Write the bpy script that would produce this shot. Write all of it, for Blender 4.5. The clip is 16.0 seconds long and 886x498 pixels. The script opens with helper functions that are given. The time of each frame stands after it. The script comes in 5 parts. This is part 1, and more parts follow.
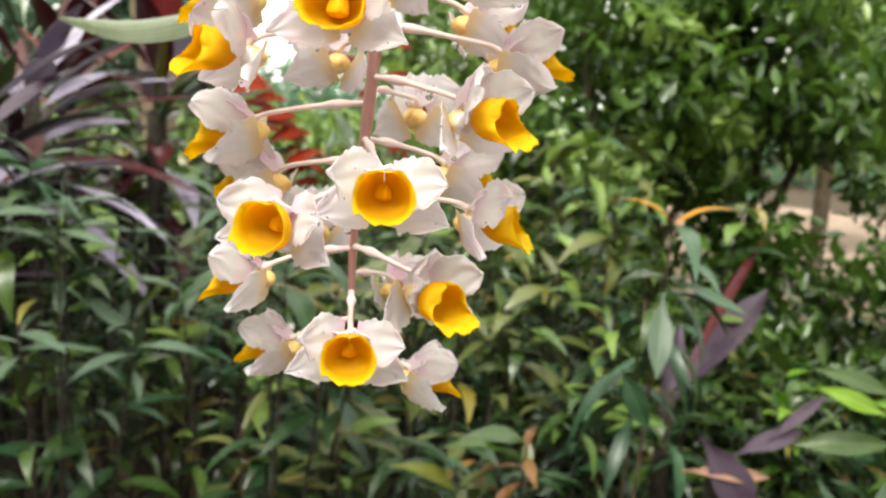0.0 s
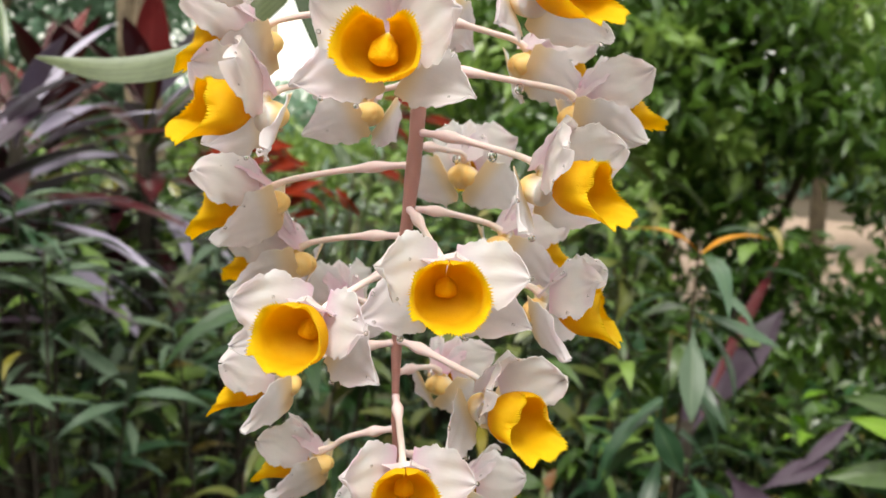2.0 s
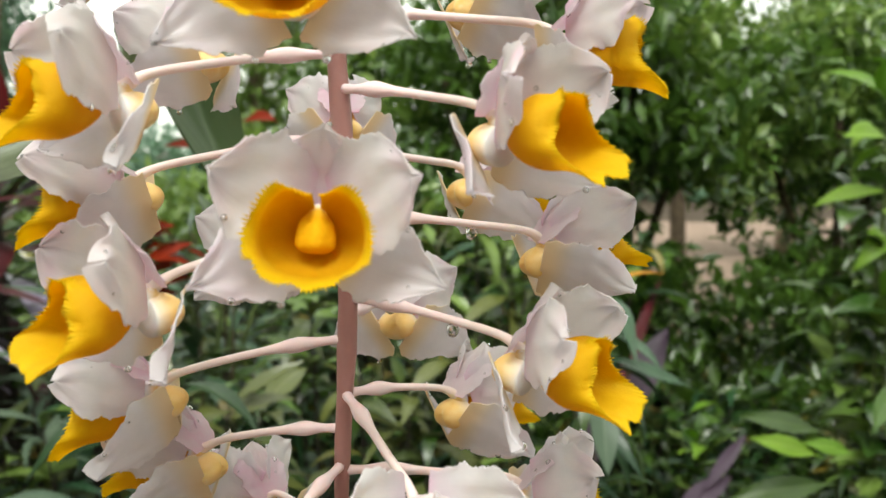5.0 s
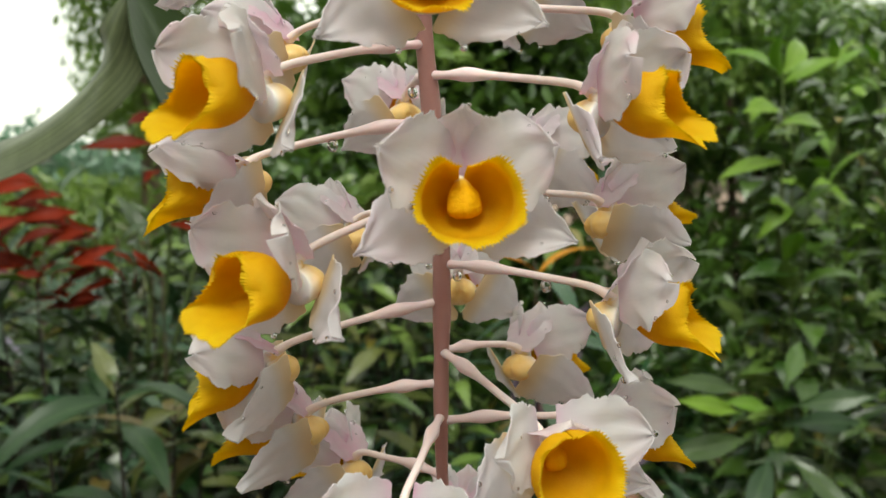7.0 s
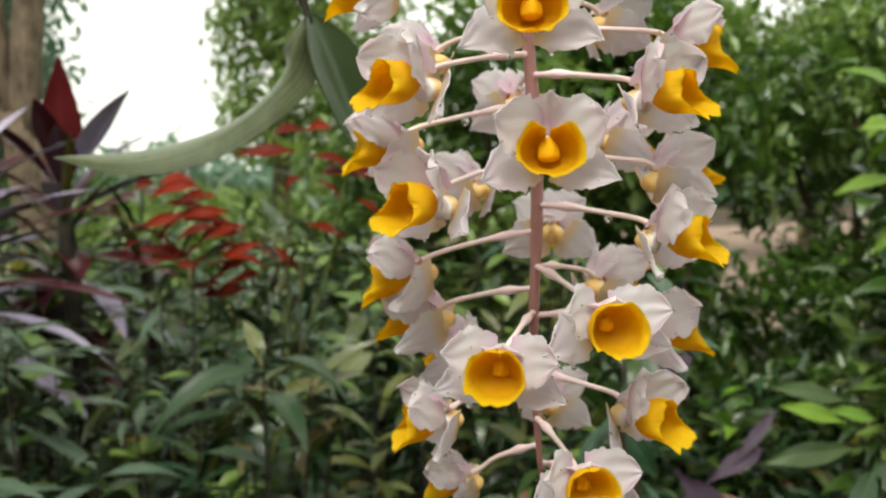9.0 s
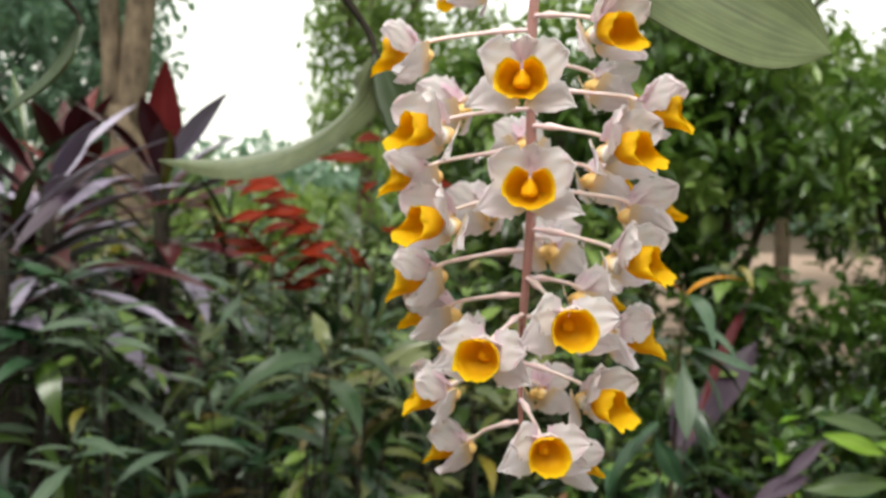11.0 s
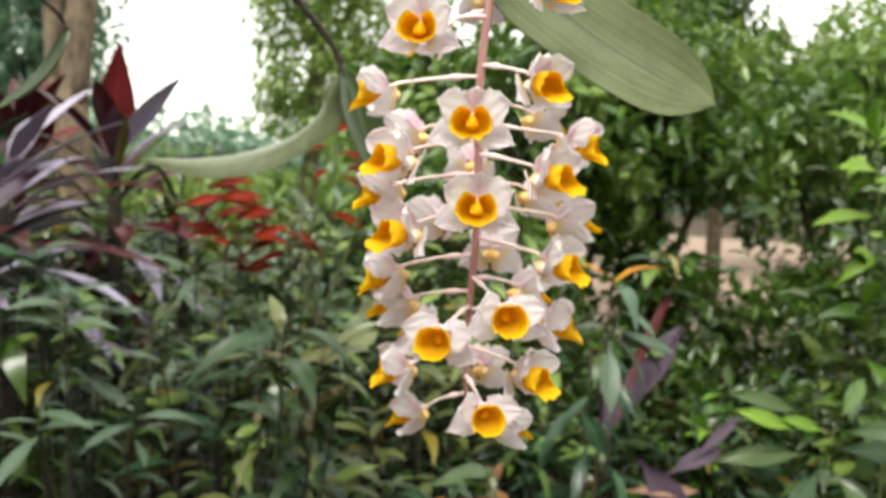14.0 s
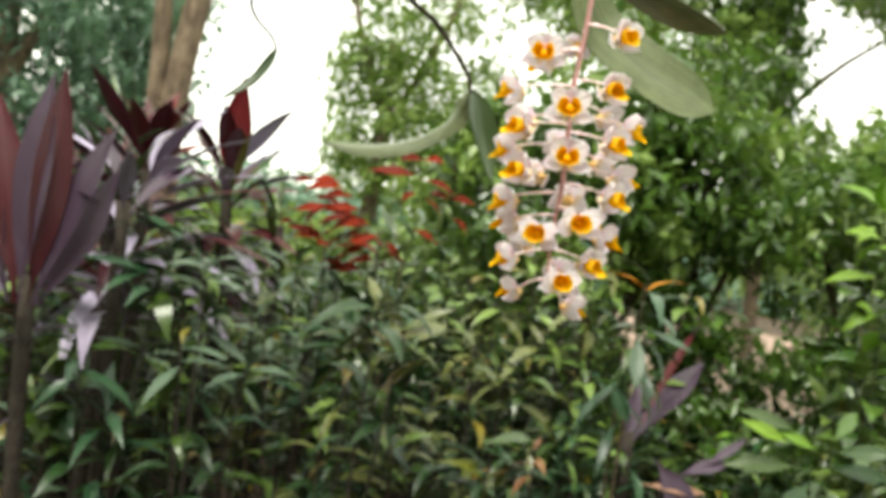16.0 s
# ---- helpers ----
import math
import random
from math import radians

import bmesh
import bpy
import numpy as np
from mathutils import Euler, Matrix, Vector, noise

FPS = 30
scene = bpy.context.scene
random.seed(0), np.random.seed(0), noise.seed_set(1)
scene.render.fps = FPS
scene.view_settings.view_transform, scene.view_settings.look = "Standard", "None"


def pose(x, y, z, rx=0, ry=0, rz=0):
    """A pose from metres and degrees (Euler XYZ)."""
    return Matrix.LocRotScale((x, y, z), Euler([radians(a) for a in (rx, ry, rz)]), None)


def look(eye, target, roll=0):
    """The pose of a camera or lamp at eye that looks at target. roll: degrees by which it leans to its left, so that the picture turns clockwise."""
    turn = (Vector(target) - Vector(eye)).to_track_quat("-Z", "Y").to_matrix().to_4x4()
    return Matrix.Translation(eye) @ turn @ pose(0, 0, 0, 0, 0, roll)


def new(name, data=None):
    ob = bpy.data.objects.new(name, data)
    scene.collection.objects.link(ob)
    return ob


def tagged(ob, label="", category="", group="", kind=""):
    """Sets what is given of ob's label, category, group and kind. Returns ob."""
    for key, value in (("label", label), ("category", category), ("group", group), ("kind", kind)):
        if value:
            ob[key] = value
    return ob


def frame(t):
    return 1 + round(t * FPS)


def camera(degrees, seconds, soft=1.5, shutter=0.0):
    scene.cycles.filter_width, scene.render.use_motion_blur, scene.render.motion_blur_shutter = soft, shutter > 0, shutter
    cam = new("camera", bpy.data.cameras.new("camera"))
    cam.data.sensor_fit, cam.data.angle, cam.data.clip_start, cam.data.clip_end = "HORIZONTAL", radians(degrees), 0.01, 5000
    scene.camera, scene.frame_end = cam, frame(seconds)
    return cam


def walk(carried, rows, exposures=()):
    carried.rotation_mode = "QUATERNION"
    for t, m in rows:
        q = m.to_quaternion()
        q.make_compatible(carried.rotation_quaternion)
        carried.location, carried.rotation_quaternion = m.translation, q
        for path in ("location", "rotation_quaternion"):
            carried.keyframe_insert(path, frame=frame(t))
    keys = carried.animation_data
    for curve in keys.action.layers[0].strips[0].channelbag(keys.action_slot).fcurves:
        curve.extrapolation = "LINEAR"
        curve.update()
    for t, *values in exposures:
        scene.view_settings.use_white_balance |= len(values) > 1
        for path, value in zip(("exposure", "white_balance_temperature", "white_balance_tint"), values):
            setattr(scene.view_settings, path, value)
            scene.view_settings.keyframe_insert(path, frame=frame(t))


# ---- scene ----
cam = camera(53.4, 16.0)
PATH = [
    (0, (0.0000, 0.0000, 1.4500), (0.0000, 1.9728, 1.1199), 5.70),
    (0.5, (-0.0018, 0.0208, 1.4439), (0.0013, 1.9958, 1.1296), 5.91),
    (1, (0.0129, 0.0387, 1.4662), (-0.0082, 2.0127, 1.1460), 5.74),
    (1.5, (-0.0182, 0.0372, 1.4493), (-0.0140, 2.0148, 1.1508), 4.91),
    (2, (-0.0266, 0.0737, 1.4616), (-0.0124, 2.0521, 1.1722), 4.14),
    (2.5, (-0.0233, 0.0789, 1.4862), (-0.0322, 2.0561, 1.1908), 3.97),
    (3, (-0.0508, 0.0834, 1.4717), (-0.0424, 2.0676, 1.2239), 2.72),
    (3.5, (-0.0478, 0.1140, 1.4877), (-0.0152, 2.0997, 1.2498), 2.19),
    (4, (-0.0383, 0.1099, 1.4972), (0.0144, 2.0969, 1.2732), 2.05),
    (6.5, (-0.0784, 0.1964, 1.4915), (0.5635, 2.0750, 1.2412), -2.14),
    (7, (-0.1010, 0.1252, 1.4926), (0.4170, 2.0404, 1.2457), -2.09),
    (7.5, (-0.1356, 0.1195, 1.4801), (0.3639, 2.0423, 1.2485), -2.15),
    (8, (-0.1090, 0.0790, 1.5073), (0.3237, 2.0159, 1.2653), -2.34),
    (8.5, (-0.1093, 0.0170, 1.4935), (0.2239, 1.9754, 1.2704), -1.63),
    (9, (-0.1231, 0.0085, 1.4753), (0.1360, 1.9817, 1.2808), -1.25),
    (9.5, (-0.0968, 0.0009, 1.4871), (0.0667, 1.9837, 1.2876), 0.57),
    (10, (-0.0971, -0.0315, 1.4763), (0.0096, 1.9581, 1.3043), 1.11),
    (12.5, (-0.1173, -0.1349, 1.5028), (-0.0456, 1.8550, 1.3167), 2.61),
    (13, (-0.1326, -0.1402, 1.4742), (0.0121, 1.8462, 1.2905), 2.92),
    (13.5, (-0.1287, -0.1311, 1.4783), (0.0847, 1.8475, 1.2793), 3.12),
    (14, (-0.1163, -0.1918, 1.5106), (0.0932, 1.7852, 1.2916), 3.31),
    (14.5, (-0.1706, -0.2920, 1.4725), (0.1103, 1.6786, 1.2743), 2.51),
    (15, (-0.1426, -0.3668, 1.4117), (0.1531, 1.6019, 1.2207), 3.26),
    (15.5, (-0.1226, -0.4834, 1.4084), (0.0139, 1.5103, 1.3084), 6.79),
    (16, (-0.1999, -0.5601, 1.3991), (-0.0937, 1.4362, 1.3329), 8.71),
]
STOPS = [(0, 1.25, 6600, 6), (1.5, 1.05, 6600, 6), (3.5, 0.68, 6350, 6), (6.5, 0.66, 6500, 0), (7, 0.28, 6500, 1), (7.5, 0.48, 6550, 3), (8, 0.52, 6550, 6), (9, 0.50, 6500, 6), (10, 0.56, 6500, 7), (12.5, 0.82, 6500, 7), (14, 1.02, 6500, 8), (15, 1.27, 6650, 8), (16, 1.15, 6700, 5)]
walk(cam, [(t, look(e, p, r)) for t, e, p, r in PATH], STOPS)

# ---- lens: focus held close, a small bright lens ----
cam.data.dof.use_dof = True
cam.data.dof.focus_distance = 0.245
cam.data.dof.aperture_fstop = 20.0

# ---- light: bright overcast sky ----
world = bpy.data.worlds.new("overcast")
scene.world = world
world.use_nodes = True
wn = world.node_tree.nodes
wl = world.node_tree.links
wn.clear()
sky = wn.new("ShaderNodeTexSky")
sky.sky_type = 'NISHITA'
sky.sun_disc = False
sky.sun_elevation = radians(60)
sky.sun_rotation = radians(200)
sky.dust_density = 4.0
veil = wn.new("ShaderNodeMixRGB")
veil.inputs[0].default_value = 0.8
veil.inputs[2].default_value = (12.2, 12.0, 10.7, 1)
bg = wn.new("ShaderNodeBackground")
bg.inputs[1].default_value = 0.11
wout = wn.new("ShaderNodeOutputWorld")
wl.new(sky.outputs[0], veil.inputs[1])
wl.new(veil.outputs[0], bg.inputs[0])
wl.new(bg.outputs[0], wout.inputs[0])
sun_data = bpy.data.lights.new("sun", 'SUN')
sun_data.energy = 2.3
sun_data.angle = radians(25)
sun_data.color = (1.0, 0.96, 0.9)
sun = new("sun", sun_data)
sun.matrix_world = look((-1.38, -3.80, 7), (0, 0, 0))


# ---- materials ----
def base_material(name, rough=0.5, spec=0.5):
    """A node material; returns it with its colour socket owner (principled), nodes and links."""
    m = bpy.data.materials.new(name)
    m.use_nodes = True
    nt = m.node_tree
    p = nt.nodes["Principled BSDF"]
    p.inputs["Roughness"].default_value = rough
    p.inputs["Specular IOR Level"].default_value = spec
    return m, p, nt


def ramp(nt, src, stops, ease=True):
    r = nt.nodes.new("ShaderNodeValToRGB")
    els = r.color_ramp.elements
    while len(els) < len(stops):
        els.new(0.5)
    for e, (pos, col) in zip(els, stops):
        e.position = pos
        e.color = (*col, 1)
    if ease:
        r.color_ramp.interpolation = 'EASE'
    nt.links.new(src, r.inputs[0])
    return r.outputs[0]


def noise_tex(nt, scale, detail=4, vec=None, rough=0.55):
    n = nt.nodes.new("ShaderNodeTexNoise")
    n.inputs["Scale"].default_value = scale
    n.inputs["Detail"].default_value = detail
    n.inputs["Roughness"].default_value = rough
    if vec is not None:
        nt.links.new(vec, n.inputs["Vector"])
    return n.outputs[0]


def coords(nt, kind="Object"):
    return nt.nodes.new("ShaderNodeTexCoord").outputs[kind]


def mix(nt, fac, a, b, mode='MIX'):
    n = nt.nodes.new("ShaderNodeMixRGB")
    n.blend_type = mode
    for sock, v in zip(n.inputs, (fac, a, b)):
        if isinstance(v, bpy.types.NodeSocket):
            nt.links.new(v, sock)
        elif isinstance(v, (int, float)):
            sock.default_value = v
        else:
            sock.default_value = (*v, 1)
    return n.outputs[0]


def math_node(nt, op, a, b=None):
    n = nt.nodes.new("ShaderNodeMath")
    n.operation = op
    for sock, v in zip(n.inputs, (a, b)):
        if v is None:
            continue
        if isinstance(v, bpy.types.NodeSocket):
            nt.links.new(v, sock)
        else:
            sock.default_value = v
    return n.outputs[0]


def bump(nt, p, height, strength, dist):
    b = nt.nodes.new("ShaderNodeBump")
    b.inputs["Strength"].default_value = strength
    b.inputs["Distance"].default_value = dist
    nt.links.new(height, b.inputs["Height"])
    nt.links.new(b.outputs[0], p.inputs["Normal"])


def translucency(nt, p, colour, amount):
    """Light that shines through a thin leaf or petal."""
    t = nt.nodes.new("ShaderNodeBsdfTranslucent")
    if isinstance(colour, bpy.types.NodeSocket):
        nt.links.new(colour, t.inputs[0])
    else:
        t.inputs[0].default_value = (*colour, 1)
    s = nt.nodes.new("ShaderNodeMixShader")
    s.inputs[0].default_value = amount
    nt.links.new(p.outputs[0], s.inputs[1])
    nt.links.new(t.outputs[0], s.inputs[2])
    nt.links.new(s.outputs[0], nt.nodes["Material Output"].inputs[0])


def split_uv(nt):
    s = nt.nodes.new("ShaderNodeSeparateXYZ")
    nt.links.new(coords(nt, "UV"), s.inputs[0])
    return s.outputs[0], s.outputs[1]


def petal_material(name, tint, tint_at, foot=None):
    """White petal, veined along its length; tint: the blush, tint_at: how far up the petal it lies."""
    m, p, nt = base_material(name, 0.38, spec=0.45)
    u, v = split_uv(nt)
    cloud = noise_tex(nt, 130, 3, coords(nt))
    white = ramp(nt, cloud, [(0.3, (0.81, 0.805, 0.825)), (0.7, (0.87, 0.865, 0.88))])
    streak = nt.nodes.new("ShaderNodeTexWave")
    streak.bands_direction = 'X'
    streak.inputs["Scale"].default_value = 5.0
    streak.inputs["Distortion"].default_value = 1.5
    nt.links.new(coords(nt, "UV"), streak.inputs["Vector"])
    vein = mix(nt, 0.035, white, mix(nt, streak.outputs[1], (0.76, 0.69, 0.73), (0.90, 0.89, 0.90)))
    info = nt.nodes.new("ShaderNodeObjectInfo").outputs["Random"]
    blush = ramp(nt, v, tint_at)
    patch = ramp(nt, noise_tex(nt, 60, 3, coords(nt)), [(0.35, (0, 0, 0)), (0.7, (1, 1, 1))])
    amount = math_node(nt, 'MULTIPLY', blush, math_node(nt, 'MULTIPLY', math_node(nt, 'ADD', patch, 0.26), math_node(nt, 'ADD', info, 0.5)))
    col = mix(nt, amount, vein, tint)
    if foot:
        col = mix(nt, ramp(nt, v, [(0.04, (0.9, 0.9, 0.9)), (0.36, (0, 0, 0))]), col, foot)
    nt.links.new(col, p.inputs["Base Color"])
    crease = math_node(nt, 'ADD', noise_tex(nt, 140, 4, coords(nt)), math_node(nt, 'MULTIPLY', streak.outputs[1], 0.06))
    bump(nt, p, crease, 0.3, 0.0006)
    p.inputs["Coat Weight"].default_value = 0.3
    p.inputs["Coat Roughness"].default_value = 0.12
    translucency(nt, p, mix(nt, 0.35, col, (0.94, 0.93, 0.935)), 0.62)
    return m


PETAL = petal_material("petal_white", (0.86, 0.52, 0.72), [(0.0, (0.85, 0.85, 0.85)), (0.32, (0.12, 0.12, 0.12)), (0.6, (0.03, 0.03, 0.03)), (1.0, (0.42, 0.42, 0.42))])
SEPAL = petal_material("sepal_white", (0.80, 0.58, 0.76), [(0.0, (0.1, 0.1, 0.1)), (0.4, (0.10, 0.10, 0.10)), (1.0, (0.5, 0.5, 0.5))], (0.87, 0.71, 0.44))
DORSAL = petal_material("dorsal_blush", (0.84, 0.42, 0.63), [(0.0, (0.9, 0.9, 0.9)), (0.55, (0.35, 0.35, 0.35)), (1.0, (0.12, 0.12, 0.12))])


def lip_material():
    m, p, nt = base_material("lip_yellow", 0.6, spec=0.25)
    u, v = split_uv(nt)
    col = ramp(nt, v, [(0.0, (0.78, 0.38, 0.001)), (0.45, (0.84, 0.50, 0.002)), (0.8, (0.90, 0.62, 0.004)), (1.0, (0.94, 0.72, 0.008))])
    cloud = noise_tex(nt, 300, 4, coords(nt))
    col = mix(nt, 0.18, col, ramp(nt, cloud, [(0.3, (0.76, 0.42, 0.002)), (0.75, (0.92, 0.68, 0.02))]))
    nt.links.new(col, p.inputs["Base Color"])
    bump(nt, p, noise_tex(nt, 2200, 2, coords(nt)), 0.8, 0.0003)
    p.inputs["Sheen Weight"].default_value = 0.35
    p.inputs["Sheen Roughness"].default_value = 0.45
    p.inputs["Sheen Tint"].default_value = (1.0, 0.75, 0.1, 1)
    translucency(nt, p, col, 0.58)
    return m


def column_material():
    m, p, nt = base_material("column_cream", 0.7, spec=0.12)
    u, v = split_uv(nt)
    col = ramp(nt, v, [(0.0, (0.86, 0.82, 0.78)), (0.22, (0.85, 0.76, 0.55)), (0.40, (0.82, 0.50, 0.03)), (0.6, (0.80, 0.42, 0.004)), (1.0, (0.78, 0.38, 0.003))])
    nt.links.new(mix(nt, 0.12, col, noise_tex(nt, 400, 3, coords(nt)), 'OVERLAY'), p.inputs["Base Color"])
    bump(nt, p, noise_tex(nt, 700, 4, coords(nt)), 0.8, 0.0006)
    return m


def spur_material():
    """The chin: apricot at its back, running into the white of the sepals in front."""
    m, p, nt = base_material("spur_apricot", 0.48, spec=0.35)
    u, v = split_uv(nt)
    cloud = noise_tex(nt, 150, 3, coords(nt))
    apricot = ramp(nt, cloud, [(0.25, (0.82, 0.50, 0.14)), (0.5, (0.85, 0.58, 0.22)), (0.8, (0.87, 0.69, 0.38))])
    col = mix(nt, ramp(nt, v, [(0.34, (0, 0, 0)), (0.68, (1, 1, 1))]), (0.87, 0.86, 0.86), apricot)
    nt.links.new(col, p.inputs["Base Color"])
    p.inputs["Subsurface Weight"].default_value = 0.1
    p.inputs["Subsurface Radius"].default_value = (0.004, 0.002, 0.001)
    p.inputs["Subsurface Scale"].default_value = 1.0
    p.inputs["Coat Weight"].default_value = 0.15
    p.inputs["Coat Roughness"].default_value = 0.1
    bump(nt, p, noise_tex(nt, 500, 4, coords(nt)), 0.4, 0.0004)
    return m


def stalk_material(name, near, far, dots):
    m, p, nt = base_material(name, 0.38)
    u, v = split_uv(nt)
    col = mix(nt, v, near, far)
    cloud = noise_tex(nt, 220, 4, coords(nt))
    col = mix(nt, math_node(nt, 'MULTIPLY', cloud, 0.5), col, dots)
    nt.links.new(col, p.inputs["Base Color"])
    p.inputs["Subsurface Weight"].default_value = 0.15
    p.inputs["Subsurface Radius"].default_value = (0.003, 0.0015, 0.001)
    p.inputs["Subsurface Scale"].default_value = 1.0
    bump(nt, p, noise_tex(nt, 700, 3, coords(nt)), 0.3, 0.0003)
    return m


LIP = lip_material()
COLUMN = column_material()
SPUR = spur_material()
STALK = stalk_material("stalk_mauve", (0.40, 0.20, 0.18), (0.46, 0.27, 0.25), (0.30, 0.12, 0.11))
PEDICEL = stalk_material("pedicel_pink", (0.87, 0.69, 0.71), (0.89, 0.79, 0.70), (0.82, 0.55, 0.60))


def water_material():
    m, p, nt = base_material("water", 0.0)
    p.inputs["Transmission Weight"].default_value = 1.0
    p.inputs["IOR"].default_value = 1.33
    return m


WATER = water_material()


def leaf_material(name, dark, light, vein, rough=0.35, through_light=0.25, old=None, spec=0.32, veins=0.25, wet=0.6, streaks=0.0):
    """A leaf: varied from leaf to leaf, with a paler midrib and side veins."""
    m, p, nt = base_material(name, rough, spec=spec)
    u, v = split_uv(nt)
    info = nt.nodes.new("ShaderNodeObjectInfo").outputs["Random"]
    island = nt.nodes.new("ShaderNodeNewGeometry").outputs["Random Per Island"]
    pick = math_node(nt, 'FRACT', math_node(nt, 'ADD', math_node(nt, 'MULTIPLY', info, 7.0), island))
    stops = [(0.0, dark), (0.75, light)]
    if old:
        stops += [(0.93, light), (0.97, old)]
    col = ramp(nt, pick, stops, False)
    blotch = noise_tex(nt, 25, 4, coords(nt))
    col = mix(nt, math_node(nt, 'MULTIPLY', blotch, 0.5), col, [c * 0.55 for c in dark])
    rib = math_node(nt, 'ABSOLUTE', math_node(nt, 'SUBTRACT', u, 0.5))
    ribmask = ramp(nt, rib, [(0.0, (1, 1, 1)), (0.05, (0, 0, 0))])
    side = nt.nodes.new("ShaderNodeTexWave")
    side.bands_direction = 'DIAGONAL'
    side.inputs["Scale"].default_value = 5.0
    nt.links.new(coords(nt, "UV"), side.inputs["Vector"])
    col = mix(nt, math_node(nt, 'MULTIPLY', ribmask, 0.55), col, vein)
    if streaks:
        # pale waxy streaks along the blade, and weathered patches
        mp = nt.nodes.new("ShaderNodeMapping")
        mp.inputs["Scale"].default_value = (26, 1.6, 1)
        nt.links.new(coords(nt, "UV"), mp.inputs[0])
        line = ramp(nt, noise_tex(nt, 1.0, 4, mp.outputs[0]), [(0.40, (0, 0, 0)), (0.66, (1, 1, 1))])
        patch = ramp(nt, noise_tex(nt, 90, 4, coords(nt)), [(0.42, (0, 0, 0)), (0.66, (1, 1, 1))])
        col = mix(nt, math_node(nt, 'MULTIPLY', line, streaks), col, [min(0.6, c * 1.7 + 0.02) for c in light])
        col = mix(nt, math_node(nt, 'MULTIPLY', patch, streaks * 0.6), col, [c * 0.5 for c in dark])
    nt.links.new(col, p.inputs["Base Color"])
    bump(nt, p, math_node(nt, 'ADD', math_node(nt, 'MULTIPLY', side.outputs[1], 0.5), blotch), veins, 0.002)
    p.inputs["Coat Weight"].default_value = wet
    p.inputs["Coat Roughness"].default_value = 0.25
    if through_light:
        translucency(nt, p, mix(nt, 0.28, col, (0.16, 0.26, 0.03), 'ADD') if dark[1] > dark[0] else col, through_light)
    return m


LEAF_GREEN = leaf_material("leaf_green", (0.014, 0.040, 0.005), (0.048, 0.094, 0.010), (0.11, 0.17, 0.035), 0.30, 0.26, (0.26, 0.20, 0.03), wet=0.65)
# leaf green darkened to paint the shade low in the bed
LEAF_SHADED = leaf_material("leaf_shaded", (0.006, 0.021, 0.005), (0.018, 0.050, 0.012), (0.06, 0.11, 0.03), 0.36, 0.14, (0.12, 0.085, 0.02), spec=0.25, wet=0.3)
LEAF_BLUE = leaf_material("leaf_blue_green", (0.012, 0.042, 0.017), (0.034, 0.092, 0.038), (0.10, 0.16, 0.07), 0.36, 0.18, spec=0.32, wet=0.4)
LEAF_OLIVE = leaf_material("leaf_olive", (0.05, 0.075, 0.016), (0.12, 0.135, 0.028), (0.22, 0.22, 0.10), 0.4, 0.25, (0.30, 0.21, 0.05))
LEAF_BRIGHT = leaf_material("leaf_bright", (0.17, 0.33, 0.030), (0.27, 0.44, 0.048), (0.40, 0.52, 0.12), 0.38, 0.45, wet=0.25)
LEAF_RED = leaf_material("leaf_red", (0.11, 0.010, 0.002), (0.26, 0.022, 0.004), (0.26, 0.024, 0.006), 0.5, 0.3, spec=0.10, wet=0.03)
LEAF_WINE = leaf_material("leaf_wine", (0.030, 0.006, 0.010), (0.078, 0.010, 0.014), (0.09, 0.02, 0.025), 0.34, 0.08, spec=0.25, wet=0.2)
# purple blades; the lilac light tone has the sky's sheen painted in
LEAF_PURPLE_SHEEN = leaf_material("leaf_purple_sheen", (0.12, 0.09, 0.145), (0.41, 0.365, 0.49), (0.14, 0.09, 0.135), 0.32, 0.04, spec=0.45, wet=0.3)
LEAF_PLUM = leaf_material("leaf_plum", (0.028, 0.014, 0.028), (0.050, 0.029, 0.050), (0.035, 0.014, 0.028), 0.40, 0.04, spec=0.35, wet=0.15)
LEAF_SPEAR = leaf_material("leaf_spear", (0.10, 0.009, 0.010), (0.14, 0.013, 0.014), (0.14, 0.02, 0.02), 0.38, 0.15, spec=0.2, wet=0.1)
LEAF_ORANGE = leaf_material("leaf_orange", (0.48, 0.19, 0.010), (0.62, 0.28, 0.014), (0.5, 0.3, 0.04), 0.45, 0.35, spec=0.2, wet=0.1)
LEAF_RUST = leaf_material("leaf_rust", (0.16, 0.060, 0.016), (0.26, 0.13, 0.025), (0.28, 0.14, 0.04), 0.35, 0.3, (0.30, 0.03, 0.01), wet=0.5)
LEAF_DRY = leaf_material("leaf_dry", (0.26, 0.14, 0.09), (0.33, 0.19, 0.13), (0.4, 0.24, 0.16), 0.7, 0.2, wet=0.0)
LEAF_PALE = leaf_material("leaf_pale", (0.070, 0.115, 0.072), (0.115, 0.160, 0.105), (0.18, 0.22, 0.15), 0.45, 0.2, spec=0.2, wet=0.15)
ORCHID_LEAF = leaf_material("orchid_leaf_olive", (0.125, 0.155, 0.075), (0.165, 0.195, 0.098), (0.075, 0.095, 0.042), 0.32, 0.2, spec=0.5, veins=0.04, wet=0.6, streaks=0.45)
ORCHID_BROAD = leaf_material("orchid_leaf_broad", (0.080, 0.105, 0.042), (0.11, 0.138, 0.056), (0.022, 0.028, 0.010), 0.50, 0.2, spec=0.2, veins=0.04, wet=0.05, streaks=0.35)
ORCHID_DARK = leaf_material("orchid_leaf_dark", (0.034, 0.062, 0.018), (0.048, 0.080, 0.025), (0.07, 0.11, 0.04), 0.4, 0.15, veins=0.05)
LEAF_TREE = leaf_material("tree_leaf", (0.026, 0.070, 0.010), (0.086, 0.168, 0.021), (0.12, 0.19, 0.05), 0.28, 0.3, spec=0.45)
